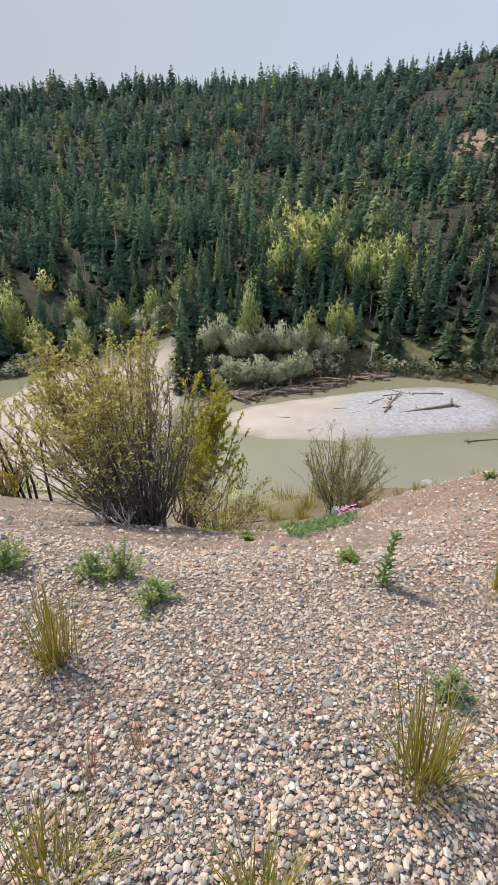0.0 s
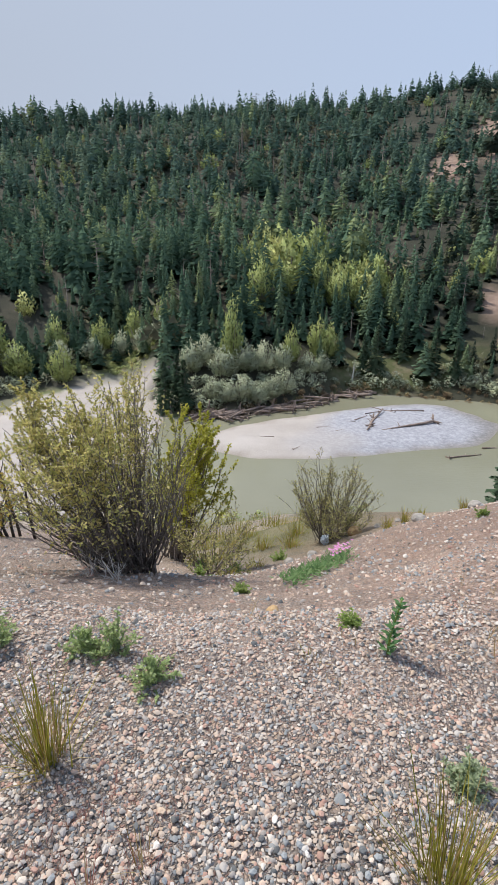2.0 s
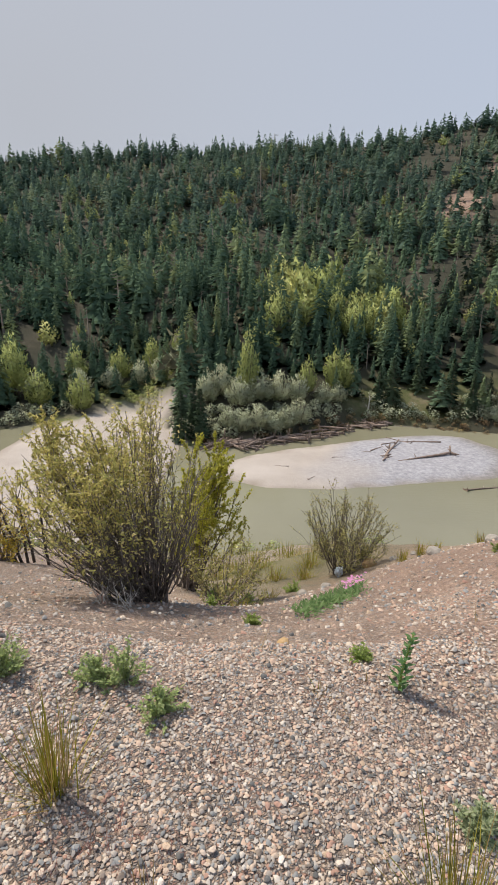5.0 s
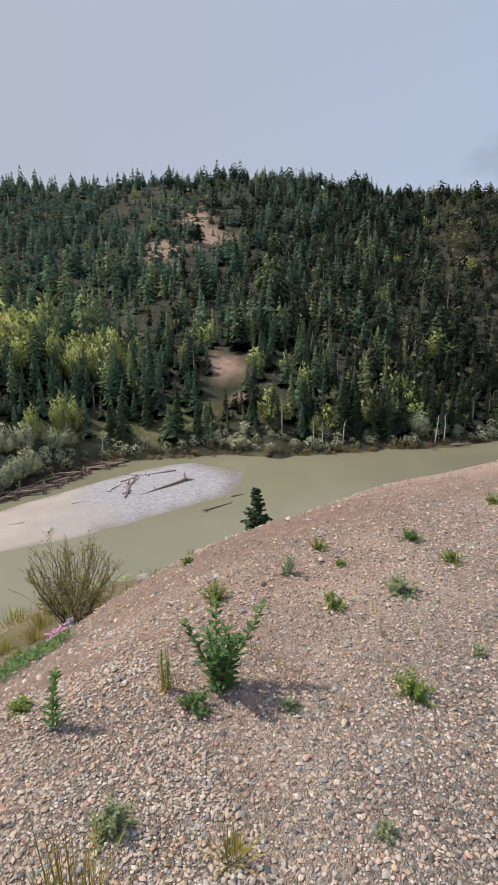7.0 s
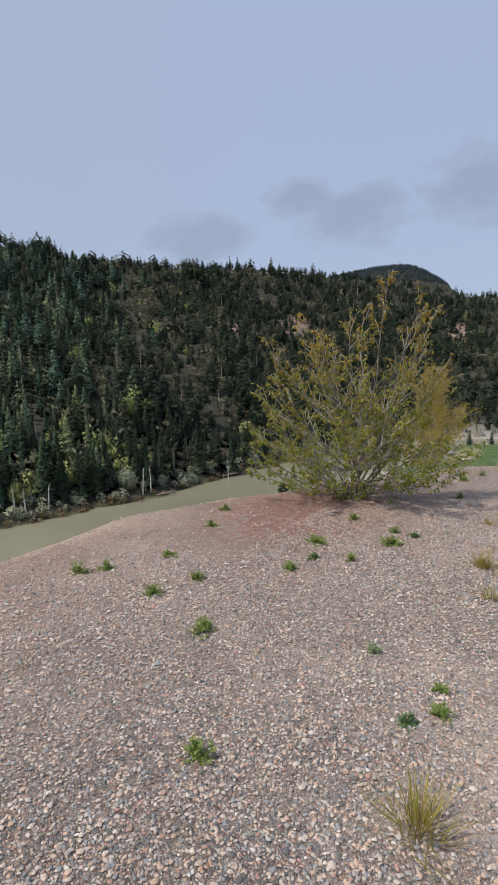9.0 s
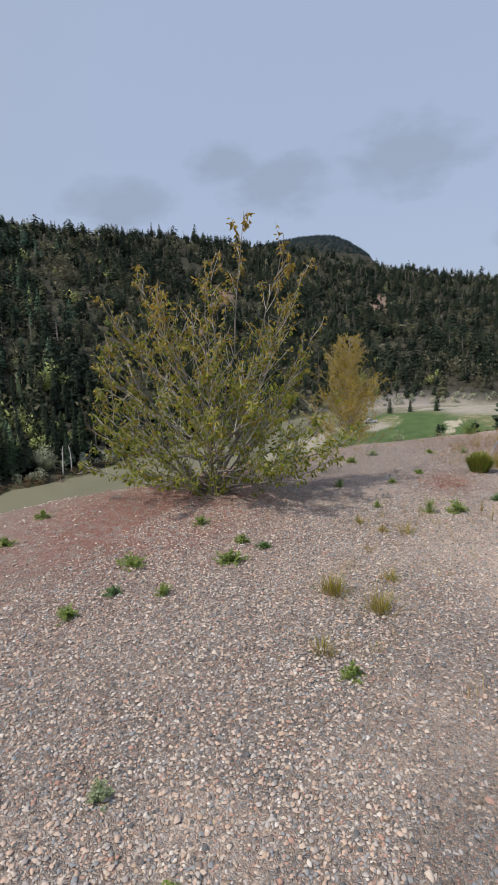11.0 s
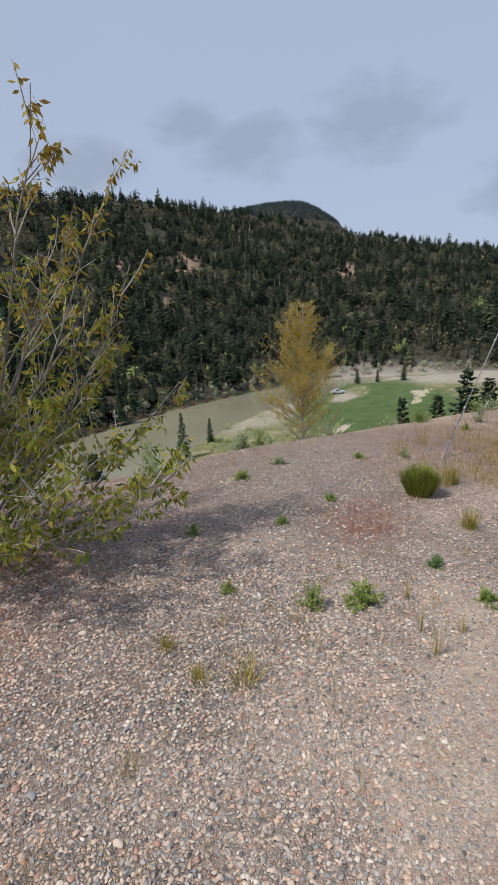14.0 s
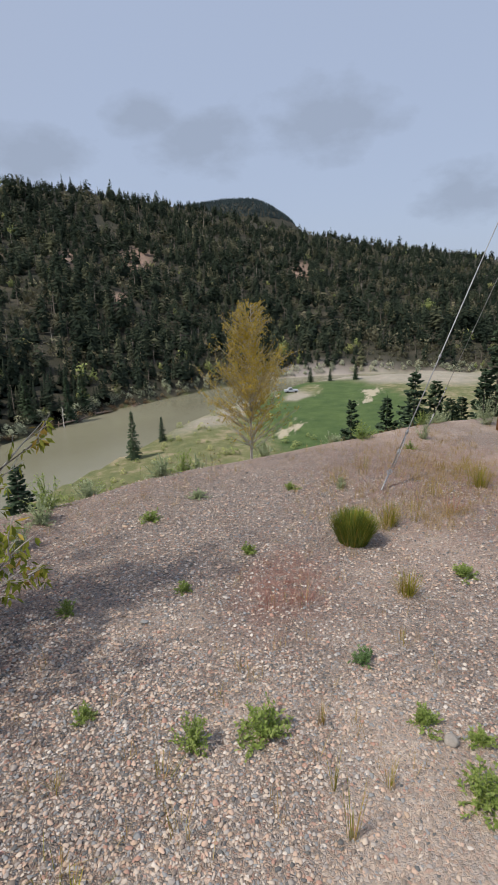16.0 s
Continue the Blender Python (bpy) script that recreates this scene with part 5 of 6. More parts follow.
def shrub_strips():
    """Low brush along both banks and on the slope below the terrace."""
    rng = np.random.default_rng(41)
    th = rng.uniform(-30, 100, 600)
    rho = table(th, *FOOT) + rng.uniform(1.8, 8.0, 600)
    x, y = rho * np.sin(np.radians(th)), rho * np.cos(np.radians(th))
    k = (blob(x, y, -25, 103, 10, 9) < 0.3) & (blob(x, y, 33, 103, 9, 3.5) < 0.6)
    x, y = x[k], y[k]
    h = rng.uniform(0.8, 2.6, len(x))
    tagged(scatter("bank_shrubs", TUFTS, np.stack([x, y, height(x, y) - 0.15 * h], 1), np.stack([h * 1.5, h * 1.5, h], 1), rng.uniform(0, 6.28, len(x)), rng.uniform(0, 1, len(x)), WILLOW_GREY, middle=0.35), "low olive shrubs along the far river bank", "shrubs", kind="stuff")
    x, y = rng.normal(-25, 7, 150), rng.normal(111.5, 2.2, 150)
    h = rng.uniform(0.5, 1.1, 150)
    tagged(scatter("meadow_brush", TUFTS, np.stack([x, y, height(x, y) - 0.1], 1), np.stack([h * 2.0, h * 2.0, h], 1), rng.uniform(0, 6.28, 150), rng.uniform(0.3, 1, 150), SPRING, middle=0.3), "lush yellow-green brush behind the beach", "shrubs", kind="stuff")
    th = rng.uniform(-6, 70, 260)
    rho = table(th, *FOOT) + rng.uniform(-0.8, 3.0, 260)
    x, y = rho * np.sin(np.radians(th)), rho * np.cos(np.radians(th))
    h = rng.uniform(0.5, 1.3, 260)
    tagged(scatter("bank_brush", TUFTS, np.stack([x, y, height(x, y) - 0.1], 1), np.stack([h * 1.9, h * 1.9, h], 1), rng.uniform(0, 6.28, 260), rng.uniform(0, 1, 260), DRY_BRUSH, middle=0.3), "reddish-brown dry brush along the far river bank", "shrubs", kind="stuff")
    x, y = rng.uniform(-40, 130, 1100), rng.uniform(-22, 46, 1100)
    d = beyond_edge(x, y)
    k = (d > 16) & (y < table(x, *NEAR_BANK) - 0.5) & (blob(x, y, 150, -2, 52, 24) < 0.35) & (rng.uniform(0, 1, 1100) < 0.16 + 0.5 * (d > 34))
    x, y = x[k], y[k]
    h = rng.uniform(0.5, 1.7, len(x))
    tagged(scatter("slope_shrubs", TUFTS, np.stack([x, y, height(x, y) - 0.15 * h], 1), np.stack([h * 1.5, h * 1.5, h], 1), rng.uniform(0, 6.28, len(x)), rng.uniform(0, 1, len(x)), SPRING, middle=0.35), "scattered yellow-green shrubs on the slope down to the river", "shrubs", kind="stuff")
    n = 8200
    th, rho = rng.uniform(66, 95, n), rng.uniform(1200, 1560, n)
    x, y = rho * np.sin(np.radians(th)), rho * np.cos(np.radians(th))
    z = height(x, y)
    k = (z > np.where(th > 86, 105, 195)) & (hill_bare(x, y, th, rho, z) < 0.35)
    x, y, z = x[k], y[k], z[k]
    h = rng.uniform(7, 11, len(x))
    # haze over the mountain is put into the needle colour
    tagged(scatter("distant_forest", FAR_CONIFERS, np.stack([x, y, z - 2], 1), np.stack([h * 1.4, h * 1.4, h], 1), rng.uniform(0, 6.28, len(x)), rng.uniform(0, 0.6, len(x)), HAZE_NEEDLES, middle=0.2), "conifers on the distant mountain, tinted blue for haze", "forest", kind="stuff")


shrub_strips()


# ---- driftwood ----
def log_kind(seed, rooted):
    """A stranded trunk one metre long along x, for copying."""
    r = random.Random(seed)
    ob = thing("driftwood_log", (0, 0, 0), "weathered grey-brown driftwood log stranded by the river", "log", "driftwood")
    w = Builder()
    pts, _ = curve(Vector((-0.5, 0, 0.0)), Vector((1, 0, 0)), 1.0, 0.02, 0.03, r, 6)
    w.tube(pts, 0.017, 0.008, 7)
    for i in range(3):
        q = pts[r.randint(2, 5)]
        w.tube([q, q + Vector((r.uniform(-0.02, 0.06), r.uniform(-0.06, 0.06), r.uniform(0.0, 0.06)))], 0.007, 0.004, 4)
    part("trunk", w, DRIFT, ob)
    if rooted:
        b = Builder()
        for i in range(11):
            a = r.uniform(0, 6.283)
            e = Vector((-r.uniform(0.01, 0.05), math.cos(a) * 0.075, math.sin(a) * 0.06 + 0.01))
            b.tube([pts[0] + Vector((0.02, 0, 0)), pts[0] + e * 0.6, pts[0] + e * r.uniform(0.9, 1.3)], 0.014, 0.004, 4)
        part("roots", b, DRIFT, ob, "splayed broken roots")
    return ob


LOGS = [log_kind(1, True), log_kind(2, False), log_kind(3, True), log_kind(4, False)]


def lay_logs(spots, seed, lift=0.0, thick=1.0):
    r = random.Random(seed)
    for i, (x, y, ln, turn) in enumerate(spots):
        at = on_ground(x, y)
        at.z = max(at.z, WATER_Z) + 0.012 * ln * thick + r.uniform(0, lift)
        m = Matrix.Translation(at) @ Matrix.Rotation(radians(turn), 4, "Z") @ Matrix.Rotation(radians(r.uniform(-4, 4)), 4, "Y") @ Matrix.Diagonal((ln, ln * thick * r.uniform(1.1, 1.9), ln * thick * r.uniform(1.1, 1.9), 1))
        k = LOGS[i % 4]
        if seed == 1 and i < 4:
            k.matrix_basis = m
        else:
            copy_thing(k, Matrix.Identity(4)).matrix_basis = m


lay_logs(((26.2, 76.2, 9.5, 200), (28, 84.5, 6.5, 175), (20.3, 77.5, 7.0, 246), (22.5, 81, 7.5, 60), (21.3, 79, 6, 70), (19.9, 80.8, 4, 45), (24.5, 85.5, 5, 130), (22.8, 83.5, 4, 20), (15.3, 74.7, 1.6, 30),
          (13, 76.2, 2.4, 10), (17.4, 79, 2.0, 160), (4, 72, 2.0, 170), (30.5, 64.9, 5.0, 14), (36, 68, 4, 8), (8, 67.5, 1.6, 40)), 1)


def bank_logs():
    r = random.Random(9)
    spots = []
    for i in range(96):
        th = r.uniform(-5.5, 14)
        rho = table(th, *FOOT) + r.uniform(-2.2, 0.4)
        spots.append((rho * math.sin(radians(th)), rho * math.cos(radians(th)), r.uniform(2.2, 6.5), 90 - th + 90 + r.gauss(15, 28)))
    for i in range(12):
        th = r.uniform(48, 66)
        rho = table(th, *FOOT) + r.uniform(-0.8, 1.0)
        spots.append((rho * math.sin(radians(th)), rho * math.cos(radians(th)), r.uniform(2.0, 5.0), r.uniform(-40, 10)))
    lay_logs(spots, 2, 0.7, 1.7)


bank_logs()
lay_logs(((0.16, 8.8, 0.7, 15), (-1.6, 9.5, 1.2, 60)), 3)


# ---- the guyed pole ----
def pole_material():
    m = Mat("creosoted_pole", 0.8)
    z = m.n.new("ShaderNodeSeparateXYZ")
    m.l.new(m.pos.outputs["Position"], z.inputs[0])
    mp_ = m.n.new("ShaderNodeMapping")
    mp_.inputs["Scale"].default_value = (22, 22, 1.2)
    m.l.new(m.pos.outputs["Position"], mp_.inputs["Vector"])
    g = m.noise(1.0, 6, 0.6, mp_.outputs["Vector"])
    dark = m.ramp(g, (0.3, (0.012, 0.010, 0.009)), (0.7, (0.032, 0.025, 0.022)))
    red = m.ramp(g, (0.3, (0.28, 0.13, 0.06)), (0.7, (0.52, 0.29, 0.16)))
    low = m.step(m.math("ADD", z.outputs["Z"], m.math("MULTIPLY", m.noise(6, 3), 0.3)), -0.42, -0.34)
    m.color(m.mix(low, red, dark)).bump(g, 0.6, 0.01)
    return m.m


def steel_material():
    m = Mat("galvanised_steel", 0.6)
    m.b.inputs["Metallic"].default_value = 1.0
    m.color(m.ramp(m.noise(40, 4), (0.3, (0.30, 0.30, 0.31)), (0.7, (0.45, 0.45, 0.46))))
    return m.m


POLE, STEEL = pole_material(), steel_material()
POLE_AT = (18.35, -3.78)
LEAN = Vector((0.011, -0.048, 0))


def guyed_pole():
    base = on_ground(*POLE_AT)
    ob = thing("utility_pole", base, "dark creosoted wooden pole with a reddish weathered foot", "pole")
    w = Builder()
    w.tube([LEAN * z + Vector((0, 0, z)) for z in (-0.3, 3, 6.5, 10.5)], 0.20, 0.13, 14)
    part("post", w, POLE, ob)
    for z in (6.1, 4.6):
        b = Builder()
        b.tube([LEAN * z + Vector((0, 0, z - 0.04)), LEAN * z + Vector((0, 0, z + 0.04))], 0.18, 0.18, 14)
        part("band", b, STEEL, ob, "galvanised steel guy band")
    for (x, y), z in (((13.45, -1.42), 6.1), ((18.37, -2.34), 4.6)):
        foot = on_ground(x, y)
        top = Vector((base.x, base.y, base.z + z)) + LEAN * z
        d = (top - foot).normalized()
        g = thing("guy_wire", foot, "galvanised steel guy wire anchored in the gravel", "wire", "guy wires")
        side = d.cross(Vector((0, 0, 1))).normalized()
        for name, a, b_, r0 in (("anchor_rod", -0.15, 0.26, 0.011), ("cable", 0.30, (top - foot).length - 0.13, 0.0075 if z > 5 else 0.004)):
            t_ = Builder()
            t_.tube([d * a, d * ((a + b_) / 2), d * b_], r0, r0, 7)
            part(name, t_, STEEL, g)
        t_ = Builder()
        t_.tube([d * 0.24 + side * (0.028 * math.cos(k * 0.7)) + d * (0.035 * math.sin(k * 0.7)) for k in range(10)], 0.008, 0.008, 5)
        part("eye", t_, STEEL, g)
        t_ = Builder()
        t_.tube([d * 0.30 + side * 0.025, d * 0.62 + side * 0.022, d * 0.80], 0.006, 0.006, 5)
        part("cable_tail", t_, STEEL, g)
        for s in (1.95, 0.80, 0.52):
            t_ = Builder()
            t_.tube([d * (s - 0.025), d * (s + 0.025)], 0.016, 0.016, 6)
            part("clamp", t_, STEEL, g)


guyed_pole()


# ---- a parked pickup far off in the field ----
def box(bm_b, x0, x1, y0, y1, z0, z1, inset=0.0):
    b = len(bm_b.v)
    i = inset
    bm_b.v += [(x0, y0, z0), (x1, y0, z0), (x1, y1, z0), (x0, y1, z0), (x0 + i, y0 + i * 0.5, z1), (x1 - i, y0 + i * 0.5, z1), (x1 - i, y1 - i * 0.5, z1), (x0 + i, y1 - i * 0.5, z1)]
    bm_b.f += [tuple(b + k for k in q) for q in ((3, 2, 1, 0), (4, 5, 6, 7), (0, 1, 5, 4), (1, 2, 6, 5), (2, 3, 7, 6), (3, 0, 4, 7))]


def plain(name, c, rough=0.5):
    m = Mat(name, rough)
    m.color(m.mix(m.step(m.noise(3, 4), 0.4, 0.8, 0, 0.3), c, tuple(v * 0.7 for v in c)))
    return m.m


def pickup(at):
    white, dark, glass = plain("white_paint", (0.45, 0.48, 0.54), 0.35), plain("tyre_rubber", (0.03, 0.03, 0.03), 0.9), plain("dark_glass", (0.03, 0.04, 0.05), 0.1)
    ob = thing("pickup_truck", at, "white pickup parked at the edge of the green field", "car")
    ob.rotation_euler.z = 2.0
    ob.scale = (0.75, 0.75, 0.75)
    b = Builder(smooth=False)
    box(b, -2.6, 2.6, -0.95, 0.95, 0.45, 1.15, 0.08)
    box(b, -0.6, 1.3, -0.9, 0.9, 1.15, 1.85, 0.35)
    part("body", b, white, ob)
    g = Builder(smooth=False)
    box(g, -0.35, 1.05, -0.93, 0.93, 1.25, 1.7, 0.2)
    part("windows", g, glass, ob)
    for x in (-1.6, 1.6):
        for y in (-0.9, 0.9):
            t_ = Builder()
            t_.tube([Vector((x, y - 0.12, 0.38)), Vector((x, y + 0.12, 0.38))], 0.38, 0.38, 14)
            part("wheel", t_, dark, ob)


pickup(on_ground(154, 23))


# ---- plants on the gravel ----
def rush_tuft(x, y, wide, high, seed, label, materials, n=60, name="grass_tuft", spread=0.42, bend=0.25, width=0.004, group="grass tufts"):
    r = random.Random(seed)
    ob = thing(name, on_ground(x, y), label, "grass", group)
    builders = [Builder(smooth=False) for _ in materials]
    for i in range(n):
        b = builders[0 if r.random() < 0.72 else -1]
        p = Vector((r.gauss(0, 0.16) * wide, r.gauss(0, 0.16) * wide, -0.01))
        out = math.atan2(p.y, p.x) + r.gauss(0, 0.6)
        b.blade(p, direction(r, out, abs(r.gauss(0, spread)) * min(1.6, wide / high * 1.6)), high * r.uniform(0.45, 1.08), width * r.uniform(0.7, 1.3), bend * r.uniform(0.2, 1.6))
    for b, (nm, m) in zip(builders, materials):
        if b.v:
            tagged(part(nm, b, m, ob), kind="stuff")
    return ob


def grass_dome(x, y, high, label, materials):
    """A thick rounded clump of fine grass."""
    r = random.Random(140)
    ob = thing("grass_clump", on_ground(x, y), label, "grass", "grass tufts")
    builders = [Builder(smooth=False) for _ in materials]
    for i in range(2200):
        a, q = r.uniform(0, 6.283), r.random() ** 0.5
        p = Vector((0.115 * q * math.cos(a), 0.115 * q * math.sin(a), -0.01))
        builders[0 if r.random() < 0.7 else 1].blade(p, direction(r, a + r.gauss(0, 0.5), 0.34 * q + abs(r.gauss(0, 0.09))), high * r.uniform(0.7, 1.0) * (1 - 0.3 * q), 0.006, r.uniform(0.15, 0.45))
    for b, (nm, m) in zip(builders, materials):
        tagged(part(nm, b, m, ob), kind="stuff")


RUSH = ((-0.3, 1.5, 0.17, 0.36), (0.82, 1.15, 0.2, 0.39), (-0.08, 0.87, 0.24, 0.23), (0.39, 0.83, 0.18, 0.2), (3.81, -0.18, 0.24, 0.26), (7.11, -0.12, 0.17, 0.17), (6.96, -0.43, 0.2, 0.21), (7.49, -0.44, 0.13, 0.14), (8.66, -0.45, 0.16, 0.17), (8.62, -0.23, 0.13, 0.11), (8.78, 0.03, 0.12, 0.13), (11.05, -1.59, 0.14, 0.24), (12.38, -1.49, 0.19, 0.35), (13.9, -2.54, 0.27, 0.4), (1.3, 1.17, 0.12, 0.14), (7.15, -0.05, 0.21, 0.21), (6.34, -0.19, 0.16, 0.15))
WEED_A = ((-0.31, 1.96, 0.16, 0.16), (-0.2, 1.97, 0.17, 0.22), (-0.03, 1.82, 0.18, 0.16), (-0.67, 1.97, 0.19, 0.21), (0.79, 2.17, 0.12, 0.07), (0.98, 1.42, 0.11, 0.14), (1.93, 2.64, 0.16, 0.19), (2.91, 2.93, 0.13, 0.13), (2.48, 2.2, 0.15, 0.15), (2.48, 2.69, 0.11, 0.17), (2.97, 2.15, 0.23, 0.15), (3.65, 2.35, 0.17, 0.13), (3.65, 2.74, 0.19, 0.1), (2.36, 1.45, 0.19, 0.13), (2.87, 2.62, 0.08, 0.06), (2.9, 1.53, 0.1, 0.06), (1.79, 1.01, 0.08, 0.07), (1.0, 1.44, 0.14, 0.14), (5.1, 3.09, 0.19, 0.15), (1.45, 1.82, 0.15, 0.13), (1.81, 1.64, 0.1, 0.05), (4.70, 1.44, 0.2, 0.12), (2.62, 0.97, 0.2, 0.13))
WEED_B = ((5.06, 2.18, 0.17, 0.1), (5.84, 2.64, 0.17, 0.09), (6.12, 1.45, 0.18, 0.1), (6.52, 1.39, 0.14, 0.09), (6.68, 1.06, 0.15, 0.11), (7.01, 1.57, 0.24, 0.09), (6.97, 2.9, 0.17, 0.12), (7.74, 3.18, 0.19, 0.12), (5.46, 2.03, 0.17, 0.09), (5.3, 2.94, 0.16, 0.1), (4.43, 0.01, 0.1, 0.09), (4.6, -0.13, 0.12, 0.08), (4.81, -0.09, 0.09, 0.06), (5.05, 0.35, 0.12, 0.07), (3.7, 0.77, 0.14, 0.13), (7.43, 0.86, 0.25, 0.15), (7.84, 0.93, 0.16, 0.11), (7.8, 0.7, 0.15, 0.08), (8.17, 1.53, 0.2, 0.12), (6.18, -0.4, 0.14, 0.11), (9.59, -0.9, 0.27, 0.21), (9.44, -0.6, 0.16, 0.22))
WEED_C = ((9.46, -0.05, 0.11, 0.1), (11.47, -2.02, 0.22, 0.13), (10.23, -1.32, 0.14, 0.12), (9.84, -1.61, 0.17, 0.09), (9.79, -1.85, 0.14, 0.08), (9.46, -1.81, 0.23, 0.23), (10.73, -0.06, 0.14, 0.09), (11.45, -0.35, 0.15, 0.1), (11.91, 0.72, 0.23, 0.13), (12.6, 0.49, 0.24, 0.11), (10.27, 0.56, 0.14, 0.14), (13.22, -0.41, 0.19, 0.1), (15.94, -1.86, 0.2, 0.18), (16.74, -1.08, 0.2, 0.15), (13.4, -0.96, 0.14, 0.18))
SAGEBRUSH = ((11.59, 1.68, 0.32, 0.23), (11.01, 1.5, 0.23, 0.23), (19.05, -3.55, 0.47, 0.58), (16.89, -2.14, 0.22, 0.27))
DRY_A = ((0.05, 1.2, 0.1, 0.16), (-0.07, 1.13, 0.08, 0.13), (1.86, 2.01, 0.17, 0.16), (9.71, -1.14, 0.05, 0.17), (9.23, -0.55, 0.16, 0.15), (9.03, -0.71, 0.16, 0.18), (8.81, -0.33, 0.17, 0.13), (10.76, -0.92, 0.23, 0.17), (10.68, -0.7, 0.19, 0.19), (10.47, -1.54, 0.13, 0.15), (9.44, -1.45, 0.07, 0.15), (12.23, -1.44, 0.21, 0.34), (12.52, -1.73, 0.19, 0.42), (13.45, -2.0, 0.38, 0.31), (14.39, -2.36, 0.43, 0.32), (14.48, -2.58, 0.36, 0.4), (12.93, -2.11, 0.23, 0.25), (13.57, -0.86, 0.27, 0.3), (14.29, -1.17, 0.3, 0.33), (6.33, -0.25, 0.08, 0.12), (6.45, -0.49, 0.12, 0.11), (8.05, -0.19, 0.13, 0.13))
DRY_B = ((0.58, 1.93, 0.12, 0.08), (9.1, -0.15, 0.09, 0.12), (9.74, -0.62, 0.14, 0.09))
STALK = ((9.18, -1.31, 0.1, 0.34), (9.37, -1.23, 0.07, 0.23), (1.42, 2.08, 0.05, 0.19), (1.36, 1.97, 0.05, 0.23))

HOLLOW = ((2.78, 7.3, 0.16, 0.30), (2.86, 6.9, 0.14, 0.26), (2.52, 7.2, 0.22, 0.24), (3.3, 6.5, 0.15, 0.2), (1.2, 8.6, 0.4, 0.3), (0.7, 8.9, 0.5, 0.35), (0.1, 9.3, 0.6, 0.4), (1.4, 9.6, 0.6, 0.45), (-0.5, 10.4, 0.7, 0.5), (2.3, 8.9, 0.5, 0.4), (0.4, 10.2, 0.8, 0.4), (1.0, 11.0, 0.9, 0.45), (-0.3, 11.6, 0.9, 0.4), (1.9, 11.4, 0.9, 0.45), (0.2, 12.8, 1.0, 0.5), (1.4, 12.9, 1.0, 0.5), (-0.1, 8.4, 0.45, 0.25), (0.5, 6.6, 0.3, 0.18), (0.15, 5.2, 0.25, 0.14))
GREEN_PARTS = (("green_growth", BLADE_GREEN), ("straw_growth", BLADE_DRY))
for i, (x, y, w_, h_) in enumerate(RUSH):
    rush_tuft(x, y, w_, h_, 100 + i, "tuft of yellow-green rushes with straw-coloured base on the gravel", GREEN_PARTS, 170 if h_ > 0.18 else 80, width=0.0038)
for i, (x, y, w_, h_) in enumerate(HOLLOW):
    rush_tuft(x, y, w_, h_, 160 + i, "olive grass tuft on the slope below the rim", (("green_growth", BLADE_GREEN), ("straw_growth", BLADE_DRY)), 150 if w_ > 0.3 else 70, width=0.008)
grass_dome(11.88, -1.18, 0.43, "dense dark green grass clump on the gravel", (("green_growth", BLADE_DARK), ("yellow_growth", BLADE_GREEN)))
for i, (x, y, w_, h_) in enumerate(DRY_A + DRY_B):
    red = i in (0, 1, 7, 8, 16)
    rush_tuft(x, y, w_, h_, 200 + i, "sparse reddish dry grass stalks" if red else "sparse straw-coloured dry grass", ((("red_growth", BLADE_RED), ("straw_growth", BLADE_DRY)) if red else (("straw_growth", BLADE_DRY), ("green_growth", BLADE_GREEN))),
              26 if w_ < 0.2 else 60, "dry_grass", 0.38, 0.2, 0.0028, "dry grass")
for i, (x, y, w_, h_) in enumerate(STALK):
    rush_tuft(x, y, w_ * 0.6, h_, 300 + i, "few thin upright dry stalks", (("green_growth", BLADE_GREEN), ("straw_growth", BLADE_DRY)), 16, "dry_stalks", 0.45, 0.15, 0.0032, "dry stalks")


def weed(x, y, wide, high, seed, leaf, label, name="weed", n=None, group="low weeds"):
    """A low leafy plant: spreading stems with many small cut leaves."""
    r = random.Random(seed)
    ob = thing(name, on_ground(x, y), label, "plant", group)
    stems, foliage = Builder(), Builder(smooth=False)
    n = n or int(22 + 60 * wide)
    for i in range(n):
        az, tilt = r.uniform(0, 6.283), min(1.45, abs(r.gauss(0.25, 0.7)) * min(1.7, wide / high))
        ln = math.hypot(high * math.cos(tilt), 0.5 * wide * math.sin(tilt)) * r.uniform(0.6, 1.1)
        pts, _ = curve(Vector((r.gauss(0, 0.06) * wide, r.gauss(0, 0.06) * wide, -0.005)), direction(r, az, tilt), ln, 0.15, 0.08, r, 4)
        stems.tube(pts, 0.0022, 0.001, 3, False)
        for k in range(26):
            s = r.uniform(0.4, 3.99)
            q = pts[int(s)].lerp(pts[int(s) + 1], s % 1)
            d = ((pts[int(s) + 1] - pts[int(s)]).normalized() * 0.6 + Vector((r.gauss(0, 0.7), r.gauss(0, 0.7), r.gauss(0.1, 0.4)))).normalized()
            foliage.leaf(q, d, Vector((r.gauss(0, 0.4), r.gauss(0, 0.4), 1)).normalized(), (0.011 + 0.05 * wide) * r.uniform(0.5, 1.2), (0.006 + 0.02 * wide) * r.uniform(0.6, 1.2))
    tagged(part("stem_mass", stems, LEAF_SAGE, ob), kind="stuff")
    tagged(part("foliage", foliage, leaf, ob), kind="stuff")


